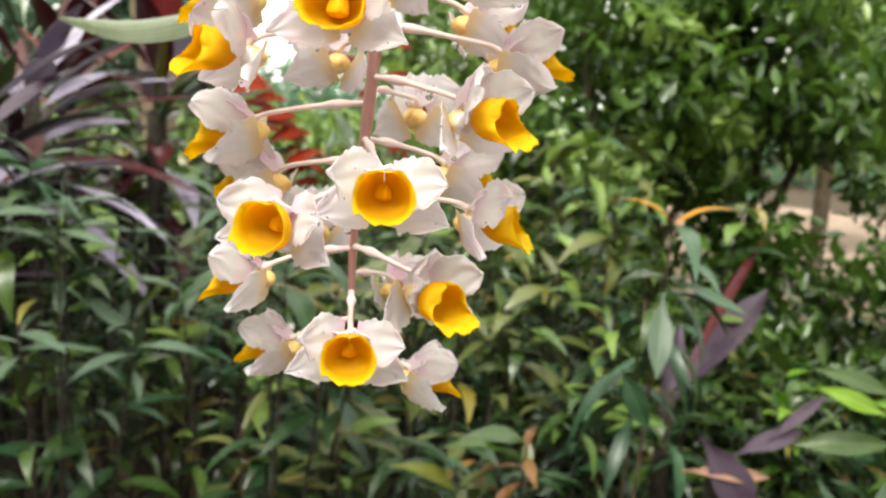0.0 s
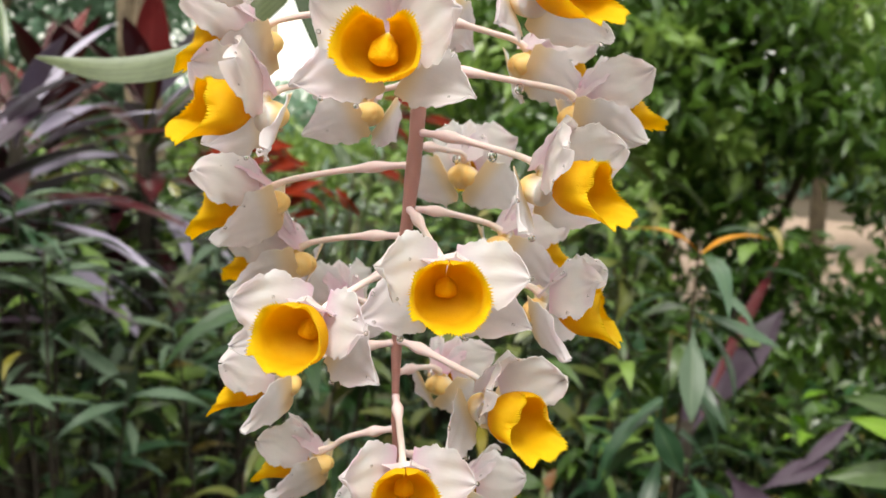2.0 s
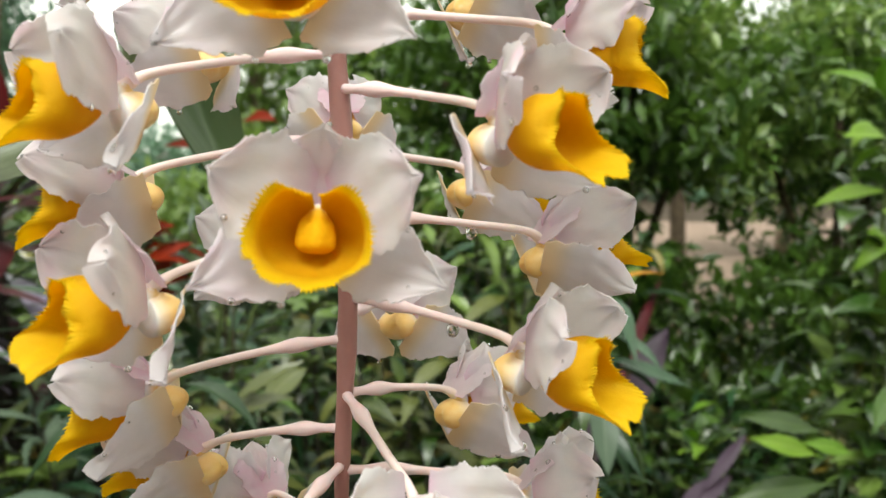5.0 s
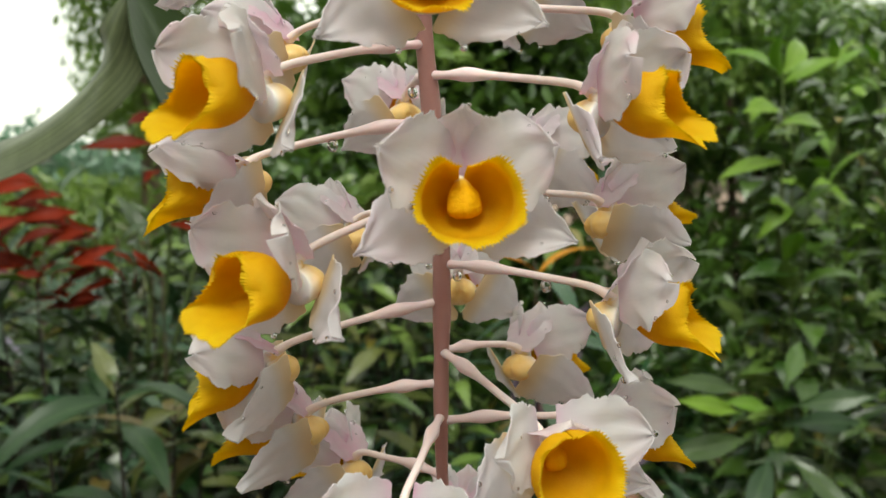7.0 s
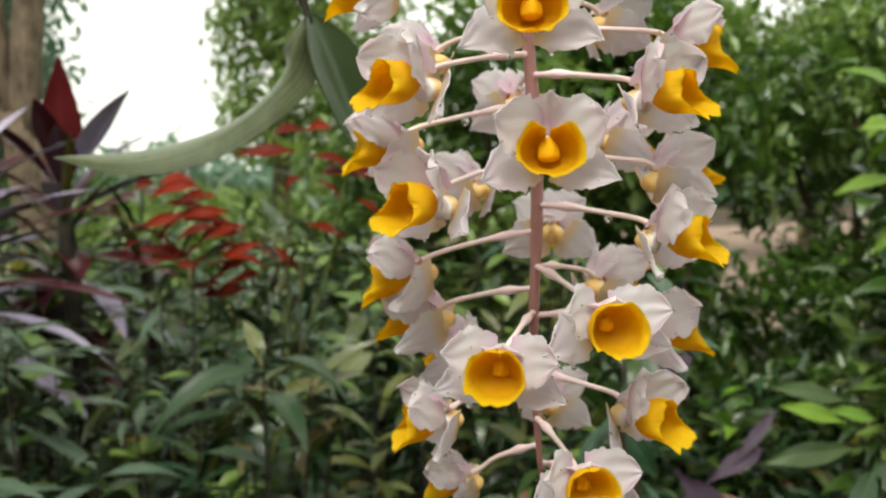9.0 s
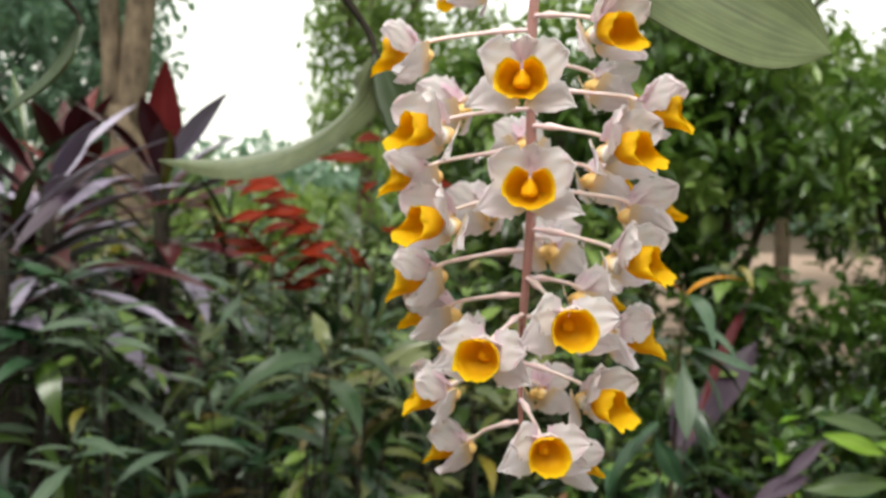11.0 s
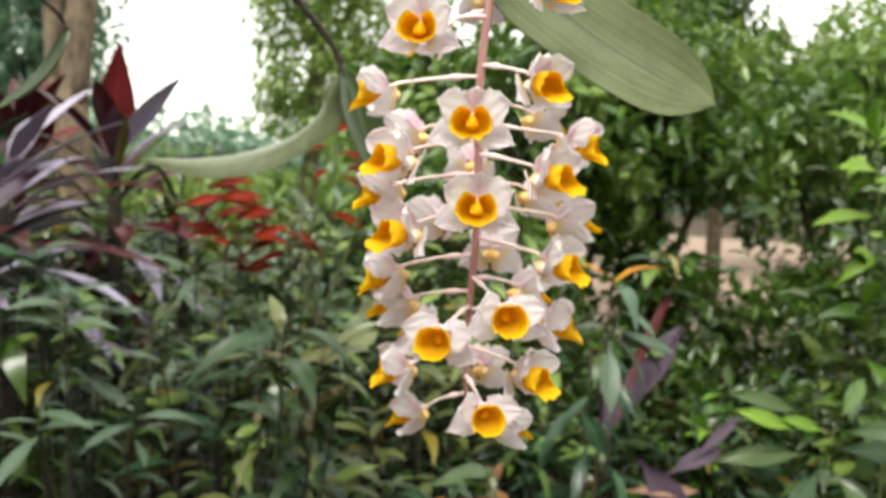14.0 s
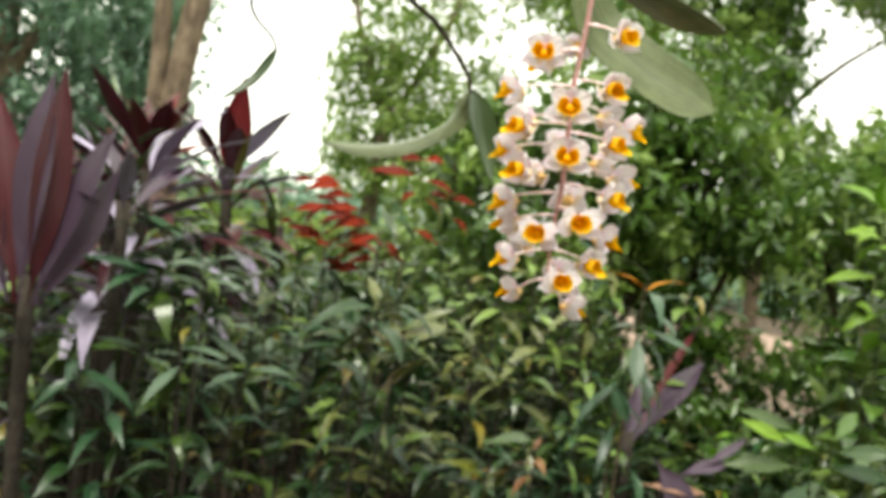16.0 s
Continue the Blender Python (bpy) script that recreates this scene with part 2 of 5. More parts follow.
# distant foliage: bluish haze is mixed into the leaf colour
LEAF_HAZED = leaf_material("leaf_hazed", (0.085, 0.165, 0.11), (0.15, 0.26, 0.175), (0.14, 0.21, 0.15), 0.45, 0.35)
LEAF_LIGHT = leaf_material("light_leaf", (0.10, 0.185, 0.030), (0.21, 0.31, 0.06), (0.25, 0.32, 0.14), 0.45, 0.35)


def bark_material(name, dark, light, scale):
    m, p, nt = base_material(name, 0.85, spec=0.2)
    mp = nt.nodes.new("ShaderNodeMapping")
    mp.inputs["Scale"].default_value = (1, 1, 0.3)
    nt.links.new(coords(nt), mp.inputs[0])
    n1 = noise_tex(nt, scale, 6, mp.outputs[0], 0.65)
    n2 = noise_tex(nt, scale * 0.25, 3, coords(nt))
    col = mix(nt, 0.4, ramp(nt, n1, [(0.3, dark), (0.7, light)]), ramp(nt, n2, [(0.35, dark), (0.65, light)]))
    nt.links.new(col, p.inputs["Base Color"])
    bump(nt, p, n1, 0.6, 0.02)
    return m


BARK = bark_material("bark_grey", (0.06, 0.043, 0.03), (0.25, 0.19, 0.13), 22)
TWIG = bark_material("twig_brown", (0.035, 0.025, 0.018), (0.10, 0.075, 0.045), 60)
CANE = bark_material("cane_dark", (0.018, 0.014, 0.012), (0.06, 0.05, 0.038), 160)
GREENSTEM = bark_material("stem_green", (0.05, 0.08, 0.025), (0.12, 0.15, 0.05), 60)


def soil_material():
    m, p, nt = base_material("soil", 0.95, spec=0.2)
    c = coords(nt)
    n1 = noise_tex(nt, 3, 6, c, 0.65)
    n2 = noise_tex(nt, 40, 5, c, 0.6)
    col = mix(nt, 0.5, ramp(nt, n1, [(0.3, (0.028, 0.020, 0.013)), (0.7, (0.075, 0.054, 0.036))]), ramp(nt, n2, [(0.35, (0.028, 0.020, 0.014)), (0.7, (0.10, 0.075, 0.05))]))
    nt.links.new(col, p.inputs["Base Color"])
    bump(nt, p, n2, 0.8, 0.02)
    return m


def path_material():
    m, p, nt = base_material("path_earth", 0.9, spec=0.2)
    c = coords(nt)
    n1 = noise_tex(nt, 2.0, 5, c, 0.6)
    n2 = noise_tex(nt, 18, 6, c, 0.7)
    col = mix(nt, 0.5, ramp(nt, n1, [(0.3, (0.17, 0.118, 0.088)), (0.7, (0.30, 0.22, 0.175))]), ramp(nt, n2, [(0.35, (0.11, 0.07, 0.05)), (0.65, (0.35, 0.265, 0.21))]))
    nt.links.new(col, p.inputs["Base Color"])
    bump(nt, p, n2, 0.8, 0.03)
    return m


SOIL = soil_material()
PATH_EARTH = path_material()


# ---- mesh tools ----
def mesh_of(name, verts, faces, material, uvs=None, smooth=True):
    me = bpy.data.meshes.new(name)
    me.from_pydata(verts, [], faces)
    if uvs is not None:
        layer = me.uv_layers.new(name="UVMap")
        idx = np.empty(len(me.loops), dtype=np.int32)
        me.loops.foreach_get("vertex_index", idx)
        layer.data.foreach_set("uv", np.asarray(uvs, dtype=np.float32)[idx].ravel())
    if smooth:
        me.polygons.foreach_set("use_smooth", np.ones(len(me.polygons), dtype=bool))
    me.materials.append(material)
    me.update()
    return me


def empty(name, at=(0, 0, 0)):
    ob = new(name)
    ob.location = at
    return ob


def part(name, me, parent, m=None, label=""):
    """A mesh as a part under a thing or another part, at the pose m within it."""
    ob = new(name, me)
    ob.parent = parent
    if m is not None:
        ob.matrix_basis = m
    return tagged(ob, label) if label else ob


def sheet(rows, cols, f, thick):
    """A closed thin sheet: f(u, v) for u, v in 0..1 gives a place; returns verts, faces, uvs."""
    front = np.array([[f(j / (cols - 1), i / (rows - 1)) for j in range(cols)] for i in range(rows)], dtype=float)
    du = np.gradient(front, axis=1)
    dv = np.gradient(front, axis=0)
    n = np.cross(du, dv)
    n /= np.maximum(np.linalg.norm(n, axis=2, keepdims=True), 1e-12)
    back = front - n * thick
    verts = np.concatenate([front.reshape(-1, 3), back.reshape(-1, 3)])
    uv = [(j / (cols - 1), i / (rows - 1)) for i in range(rows) for j in range(cols)] * 2
    faces = []
    o = rows * cols
    for i in range(rows - 1):
        for j in range(cols - 1):
            a, b, c, d = i * cols + j, i * cols + j + 1, (i + 1) * cols + j + 1, (i + 1) * cols + j
            faces.append((a, b, c, d))
            faces.append((o + d, o + c, o + b, o + a))
    edge = [j for j in range(cols)] + [i * cols + cols - 1 for i in range(1, rows)] + [(rows - 1) * cols + j for j in range(cols - 2, -1, -1)] + [i * cols for i in range(rows - 2, 0, -1)]
    # the cut edge has corners of its own, so that the two faces keep their smooth light up to it
    rim = np.concatenate([verts[edge], verts[[o + a for a in edge]]])
    uv = uv + [uv[a] for a in edge] * 2
    e, m = 2 * o, len(edge)
    for k in range(m):
        n1 = (k + 1) % m
        faces.append((e + n1, e + k, e + m + k, e + m + n1))
    return [tuple(v) for v in np.concatenate([verts, rim])], faces, uv


def tube_data(points, radii, sides=8, closed=True):
    """A tube along points; returns verts, faces, uvs (v runs along)."""
    pts = [Vector(p) for p in points]
    verts, uvs, faces = [], [], []
    side = None
    for i, p in enumerate(pts):
        d = (pts[min(i + 1, len(pts) - 1)] - pts[max(i - 1, 0)]).normalized()
        if side is None:
            side = d.orthogonal().normalized()
        side = (side - d * side.dot(d)).normalized()
        other = d.cross(side)
        for k in range(sides):
            a = 2 * math.pi * k / sides
            verts.append(tuple(p + (side * math.cos(a) + other * math.sin(a)) * radii[i]))
            uvs.append((k / sides, i / (len(pts) - 1)))
    for i in range(len(pts) - 1):
        for k in range(sides):
            a, b = i * sides + k, i * sides + (k + 1) % sides
            faces.append((a, b, b + sides, a + sides))
    if closed:
        faces.append(tuple(range(sides - 1, -1, -1)))
        n = (len(pts) - 1) * sides
        faces.append(tuple(n + k for k in range(sides)))
    return verts, faces, uvs


def spline(points, steps=6):
    """Points on a smooth curve through the given ones."""
    p = [Vector(q) for q in points]
    p = [2 * p[0] - p[1]] + p + [2 * p[-1] - p[-2]]
    out = []
    for i in range(1, len(p) - 2):
        for s in range(steps):
            t = s / steps
            out.append(0.5 * ((2 * p[i]) + (p[i + 1] - p[i - 1]) * t + (2 * p[i - 1] - 5 * p[i] + 4 * p[i + 1] - p[i + 2]) * t * t + (3 * p[i] - p[i - 1] - 3 * p[i + 1] + p[i + 2]) * t ** 3))
    out.append(p[-2])
    return out


def join_data(chunks):
    verts, faces, uvs = [], [], []
    for v, f, u in chunks:
        o = len(verts)
        verts += v
        faces += [tuple(i + o for i in q) for q in f]
        uvs += u
    return verts, faces, uvs


def ellipsoid_data(centre, radii, seg=14, rings=9, v0=0.0, v1=1.0):
    verts, faces, uvs = [], [], []
    for i in range(rings + 1):
        a = math.pi * i / rings
        for k in range(seg):
            b = 2 * math.pi * k / seg
            verts.append((centre[0] + radii[0] * math.sin(a) * math.cos(b), centre[1] - radii[1] * math.cos(a), centre[2] + radii[2] * math.sin(a) * math.sin(b)))
            uvs.append((k / seg, v0 + (v1 - v0) * i / rings))
    for i in range(rings):
        for k in range(seg):
            a, b = i * seg + k, i * seg + (k + 1) % seg
            faces.append((a, b, b + seg, a + seg))
    return verts, faces, uvs


# ---- the orchid raceme ----
# Flower space: x to its right, z up, it faces -y; the origin is where the pedicel meets the flower.
def petal_data(rng, length, width, widest, tip, cup, bend, ruffle, foot=0.26, blunt=1.0, rows=46, cols=17, crinkle=0.0):
    """Petal along +z with its face to -y. widest: where along it; tip: sharpness; cup: the edges come forward; bend: tip curls back."""
    ph = [rng.uniform(0, 6.3) for _ in range(4)]
    freq = rng.uniform(7, 11)
    nibble = [rng.uniform(-1, 1) for _ in range(2 * rows)]

    def f(u, v):
        x = 2 * u - 1
        s = v
        if s < widest:
            grow = foot + (1 - foot) * (1 - (1 - s / widest) ** 2)
        else:
            grow = max(0.0, 1 - ((s - widest) / (1 - widest)) ** tip) ** blunt
        half = width / 2 * max(0.03, grow)
        z = length * s
        y = -cup * width * (x * x - 0.25) * s + bend * length * s * s
        wave = ruffle * abs(x) ** 2 * s * math.sin(freq * s + ph[0] + (1.6 if x > 0 else 0))
        wave += ruffle * 0.5 * math.sin(9 * x + 5 * s + ph[1]) * s
        wave += crinkle * s * (0.6 * math.sin(13 * x + 8 * s + ph[2]) * math.sin(11 * s + ph[3]) + abs(x) ** 3 * math.sin(21 * s + ph[1] + 2 * x))
        y -= 0.05 * width * abs(x) ** 5 * math.sin(8 * s + ph[1] + 3 * x) * s
        edge = 1 + 0.065 * math.sin(8 * s + ph[0] + x) * abs(x) * s + 0.045 * math.sin(19 * s + ph[2] + 2 * x) * abs(x) + 0.034 * math.sin(37 * s + ph[1] + 3 * x) * abs(x) ** 2
        if abs(x) > 0.99:
            edge += 0.040 * nibble[round(s * (rows - 1)) + (rows if x > 0 else 0)] * min(1, 3 * s)
        return (half * x * edge, y - wave, z)

    return sheet(rows, cols, f, 0.0003)


def lip_data(rng, wrap=0.0, sag=0.0):
    """The funnel-shaped lip: side lobes rolled up round the column, a fringed rim, and a ruffled apron that hangs out in front.
    wrap: how far its sides close over the column; sag: how far the apron hangs down."""
    cols, rows = 341, 20
    ph = [rng.uniform(0, 6.3) for _ in range(4)]
    size = [rng.choice((0.45, 0.75, 1.0, 1.3)) for _ in range(cols)]
    teeth = [size[j // 4] * (1.0, 0.35, -0.35, 0.2)[j % 4] + rng.uniform(-0.12, 0.12) for j in range(cols)]
    verts, uvs, faces = [], [], []
    for layer in (0, 1):
        for i in range(rows):
            v = i / (rows - 1)
            # a bowl that opens quickly and rolls out at the rim
            girth = 0.92 * math.sin(math.pi / 2 * min(1, (v + 0.0003) / 0.66)) ** 0.75
            girth -= 0.04 * math.sin(math.pi * max(0, (v - 0.60) / 0.40)) if v > 0.60 else 0
            flare = max(0, (v - 0.68) / 0.32) ** 1.7
            for j in range(cols):
                a = (j / (cols - 1) * 2 - 1) * math.pi * (0.960 + 0.032 * wrap)
                d = math.cos(a)
                low = (1 + d) / 2
                front = 1 - (1 - low) ** 1.7
                apron = math.exp(-(a / 1.28) ** 6)
                spout = apron * max(0, (v - 0.58) / 0.42) ** 1.3
                top = min(1, max(0, (abs(a) - 2.55) / 0.50))
                top = top * top * (3 - 2 * top)
                reach = (0.0150 + 0.0014 * front) * (1 - (0.45 - 0.33 * wrap) * top)
                x = 0.0108 * math.sin(a) * girth
                z = -0.0093 * (d if d < 0 else d ** 0.8) * girth * (1 + (0.26 - 0.1 * wrap) * (1 - low) - (0.46 - 0.38 * wrap) * top) + 0.0004 * v
                y = -reach * (v ** 1.08 - 0.10 * flare)
                # the rim rolls out; the apron hangs further forward and down
                curl = sag * min(1, max(0, (abs(a) - 1.15) / 0.6))
                x += (0.0013 - 0.0058 * curl) * flare * math.sin(a) * (1 - 0.6 * top)
                y += 0.0012 * flare * curl
                z += flare * (-0.0009 * d * (1 - top)) + (0.0004 - 0.0014 * sag) * spout * spout
                y -= spout * (0.0038 + 0.0010 * sag)
                wave = flare * (0.0004 * math.sin(a * 4 + ph[0]) + 0.0003 * math.sin(a * 9 + ph[1]))
                ruff = flare ** 1.6 * apron * (0.0005 * math.sin(a * 7.0 + ph[2]) + 0.0002 * math.sin(a * 15 + ph[3]))
                y += wave + 0.7 * ruff
                z += wave * 0.9 + ruff
                x *= 1 + 0.02 * flare * math.sin(a * 5 + ph[2])
                if i == rows - 1:
                    tooth = (0.00105 - 0.0004 * apron) * teeth[j]
                    x += tooth * math.sin(a) * 0.8
                    y -= tooth * 0.55
                    z -= tooth * d * 0.8
                if layer:
                    thin = 1 - 0.85 * v ** 8
                    x, z, y = x * (1 + 0.035 * thin), z * (1 + 0.035 * thin), y + 0.0004 * thin
                verts.append((x, y, z))
                uvs.append((j / (cols - 1), v))
    o = rows * cols
    for i in range(rows - 1):
        for j in range(cols - 1):
            q = (i * cols + j, i * cols + j + 1, (i + 1) * cols + j + 1, (i + 1) * cols + j)
            faces.append(q)
            faces.append(tuple(o + k for k in reversed(q)))
    last = (rows - 1) * cols
    e = len(verts)
    verts += verts[last:last + cols] + verts[o + last:o + last + cols]
    uvs += uvs[last:last + cols] * 2
    for j in range(cols - 1):
        faces.append((e + j, e + j + 1, e + cols + j + 1, e + cols + j))
    return verts, faces, uvs


def spur_data():
    """The rounded two-lobed chin behind the flower, with the joint of the pedicel on top."""
    body = ellipsoid_data((0, 0.0004, -0.0050), (0.0064, 0.0082, 0.0048), 28, 18)
    v = []
    for x, y, z in body[0]:
        back = max(0, y) / 0.0092
        fold = 1 - 0.15 * math.exp(-(x / 0.0014) ** 2) * back if y > 0 else 0.16
        v.append((x * (1 - 0.08 * back), y * fold, z + 0.10 * min(0, y + 0.002) + 0.0010 * back * math.exp(-(x / 0.0022) ** 2)))
    neck = ellipsoid_data((0, 0.0004, -0.0008), (0.0027, 0.0030, 0.0026), 12, 7)
    collar = ellipsoid_data((0, 0.0012, 0.0006), (0.0020, 0.0020, 0.0012), 12, 6)
    return join_data([(v, body[1], body[2]), neck, collar])


def column_data():
    """The column: a pale slim neck that widens into a blunt five-sided cap over the lip's floor."""
    pts = spline([(0, -0.0005, 0.0072), (0, -0.0050, 0.0064), (0, -0.0090, 0.0022), (0, -0.0110, -0.0052)], 6)
    n = len(pts) - 1
    rad = []
    for i in range(n + 1):
        t = i / n
        rad.append(0.0020 + 0.0029 / (1 + math.exp(-13 * (t - 0.50))) if i < n - 3 else (0.0049, 0.0049, 0.0043, 0.0024)[i - n + 3])
    verts, faces, uvs = tube_data(pts, rad, 20)
    out = []
    for k, (x, y, z) in enumerate(verts):
        a = 2 * math.pi * (k % 20) / 20
        t = (k // 20) / n
        c = pts[k // 20]
        g = 1 + 0.11 * t * math.cos(5 * a)
        out.append((c.x + (x - c.x) * g, c.y + (y - c.y) * g, c.z + (z - c.z) * g))
    return out, faces, uvs


def aim(direction, face, at=(0, 0, 0)):
    """Pose with +z along direction and -y toward face."""
    z = Vector(direction).normalized()
    y = -(Vector(face) - z * Vector(face).dot(z)).normalized()
    x = y.cross(z)
    m = Matrix((x, y, z)).transposed().to_4x4()
    return Matrix.Translation(at) @ m


def blend(a, b, t):
    return Vector(a).lerp(Vector(b), t)


class FlowerKit:
    """The meshes of one make of flower, shared by several blooms. bell: how far it is still closed, its petals swept forward."""

    def __init__(self, seed, open_=1.0, slim=1.0, flat=0.0, bell=0.0, wrap=0.40):
        r = random.Random(seed)
        o = open_
        w = slim
        rough = 0.0004 + 0.0002 * bell
        self.petals = [mesh_of("petal", *swap(petal_data(r, 0.0230 * (0.5 + 0.5 * w), (0.0225 - 0.003 * flat - 0.0055 * bell) * w, 0.50, 1.9, 0.10 * r.uniform(0.6, 1.4) + 0.05 * bell, 0.05 - 0.10 * bell, 0.0011, 0.72 - 0.2 * bell, 0.72, crinkle=rough), PETAL)) for _ in (0, 1)]
        self.sepals = [mesh_of("sepal", *swap(petal_data(r, (0.0262 - 0.002 * flat - 0.001 * bell) * (0.4 + 0.6 * w), (0.0200 + 0.0025 * bell) * w, 0.32 + 0.06 * bell, 1.45 + 0.3 * bell, 0.11 + 0.04 * bell, 0.04 * r.uniform(0.3, 1.5) - 0.10 * bell, 0.0009, 0.82, 0.95, crinkle=rough), SEPAL)) for _ in (0, 1)]
        self.dorsal = mesh_of("sepal", *swap(petal_data(r, 0.0195 - 0.004 * flat, (0.0170 - 0.002 * bell) * w, 0.48, 2.0, 0.10 + 0.10 * bell, 0.06 - 0.08 * bell, 0.0007, 0.6, 0.75, crinkle=rough), DORSAL))
        self.lip = mesh_of("lip", *swap(lip_data(r, max(wrap, 1.0 * flat), 1.0 if wrap > 0.8 or bell > 0.3 else 0.0), LIP))
        self.spur = mesh_of("flower", *swap(spur_data(), SPUR))
        self.column = mesh_of("column", *swap(column_data(), COLUMN))
        j = lambda k=0.07: r.uniform(-k, k)
        self.poses = []
        for s, k in ((-1, 0), (1, 1)):
            d = Vector((s * (0.72 + j()) * o, -0.60 + j() - 1.2 * (1 - w), 0.38 + j() + 0.8 * (1 - w) - 0.28 * flat))
            d = blend(d, (s * (0.47 + j()), -0.78 + j(), 0.40 + j()), bell)
            self.poses.append(("petal", self.petals[k], aim(d, blend((0.05 * s, -1, 0.25), (-0.80 * s, -0.45, -0.25), bell), (s * (0.0024 + 0.0008 * bell), -0.0006, 0.0026))))
        for s, k in ((-1, 0), (1, 1)):
            d = Vector((s * (0.72 + j()) * o, -0.48 + j(), -0.25 + j() + 0.04 * flat))
            d = blend(d, (s * (0.46 + j()), -0.74 + j(), -0.36 + j()), bell)
            self.poses.append(("sepal", self.sepals[k], aim(d, blend((0.1 * s, -1, 0.15), (-0.72 * s, -0.42, 0.52), bell), (s * 0.0048, 0.0042 + 0.0012 * bell, -0.0052))))
        d = blend((j(0.1), -0.42 + j() - 0.8 * (1 - w) - 0.5 * flat, 0.88 - 0.34 * flat), (j(0.1), -0.74, 0.66), bell)
        self.poses.append(("sepal", self.dorsal, aim(d, (0, -1, -0.4 - 0.4 * bell), (0, 0.0034, 0.0010))))
        self.poses.append(("lip", self.lip, pose(0, -0.0030, -0.0022, (-2 if bell > 0.1 else -3) + r.uniform(-2, 2), r.uniform(-3, 3), 0) @ Matrix.Diagonal((0.97, 0.97, 0.97, 1) if flat else (1.10, 1.20, 0.88, 1) if wrap > 0.8 or bell > 0.3 else (1.06, 1.04, 0.98, 1))))
        self.poses.append(("column", self.column, pose(0, -0.0012 + 0.0022 * flat, -0.0024 + 0.0006 * flat) @ Matrix.Scale(0.50 if flat else 0.46 if wrap > 0.8 else 0.64 - 0.2 * bell, 4) @ Matrix.Diagonal((1.25, 1.05, 0.98, 1))))
        # beads of rain on the petals, most of them along the edges
        for name, me, pm in list(self.poses)[:5]:
            n = len(me.vertices) // 2
            for q in range(r.choice((1, 2, 3, 3))):
                row = r.randrange(8, 45)
                at = row * 17 + (r.choice((0, 1, 15, 16)) if q % 3 else r.randrange(17)) + r.choice((0, n))
                v = me.vertices[at]
                size = r.choice((0.0003, 0.0004, 0.0005, 0.0007)) * r.uniform(0.7, 1.2)
                bead = mesh_of("water_drop", *swap(ellipsoid_data((0, 0, 0), (size, size * 0.6, size * 1.1), 10, 6), WATER))
                self.poses.append(("water_drop", bead, pm @ Matrix.Translation(v.co + v.normal * size * 0.2)))
        for name, me, pm in list(self.poses)[2:4]:
            if r.random() < 0.6:
                # a drop gathering under the sepal's lower edge
                low = min((pm @ v.co for v in me.vertices), key=lambda q: q.z)
                size = r.uniform(0.0007, 0.0012)
                bead = mesh_of("water_drop", *swap(ellipsoid_data((0, 0, 0), (size, size, size * 0.9), 12, 8), WATER))
                self.poses.append(("water_drop", bead, Matrix.Translation(low + Vector((0, 0, -size * 0.5)))))


def swap(data, material):
    verts, faces, uvs = data
    return verts, faces, material, uvs


# 0 to 2 wide open, 3 to 5 half open, 6 shallow and rounded, 7 to 10 still bell-shaped
KITS = [FlowerKit(11), FlowerKit(23, 0.95, 0.96, 0, 0.15, 0.9), FlowerKit(37, 1.04),
        FlowerKit(51, 0.9, 0.95, 0, 0.45, 0.9), FlowerKit(64, 0.95, 0.94, 0, 0.2, 0.9), FlowerKit(78, 1.0, 0.94, 0, 0.15, 0.9), FlowerKit(92, 1.0, 1.0, 1.0),
        FlowerKit(105, 1.0, 1.0, 0, 0.9), FlowerKit(118, 1.0, 0.97, 0, 0.65), FlowerKit(133, 1.0, 1.0, 0, 0.38), FlowerKit(147, 1.0, 0.97, 0, 0.5)]

STEM_X, STEM_Y = -0.037, 0.368
raceme = tagged(empty("orchid_raceme", (STEM_X, STEM_Y, 1.70)), "hanging raceme of white orchid flowers with yellow lips, wet with drops", "orchid")


def on_stem(z):
    """The stem's axis at that height, in the world."""
    k = z - 1.43
    return Vector((STEM_X + 0.0015 * math.sin(k * 40) - 0.01 * k + 0.20 * max(0, k - 0.12) ** 2, STEM_Y - 0.25 * max(0, k - 0.1) ** 2, z))


def inside(parent_at, data):
    v, f, u = data
    return [(p[0] - parent_at[0], p[1] - parent_at[1], p[2] - parent_at[2]) for p in v], f, u


def build_stem():
    zs = [1.335 + i * 0.012 for i in range(38)]
    pts = [on_stem(z) for z in zs]
    radii = [0.0009 + 0.0018 * min(1, max(0, (z - 1.325) / 0.13)) + 0.0002 * math.sin(z * 210) for z in zs]
    data = inside(raceme.location, tube_data(pts, radii, 12))
    part("stem", mesh_of("stem", *swap(data, STALK)), raceme, None, "mauve-brown flower stem")


build_stem()
bloom_count = [0]


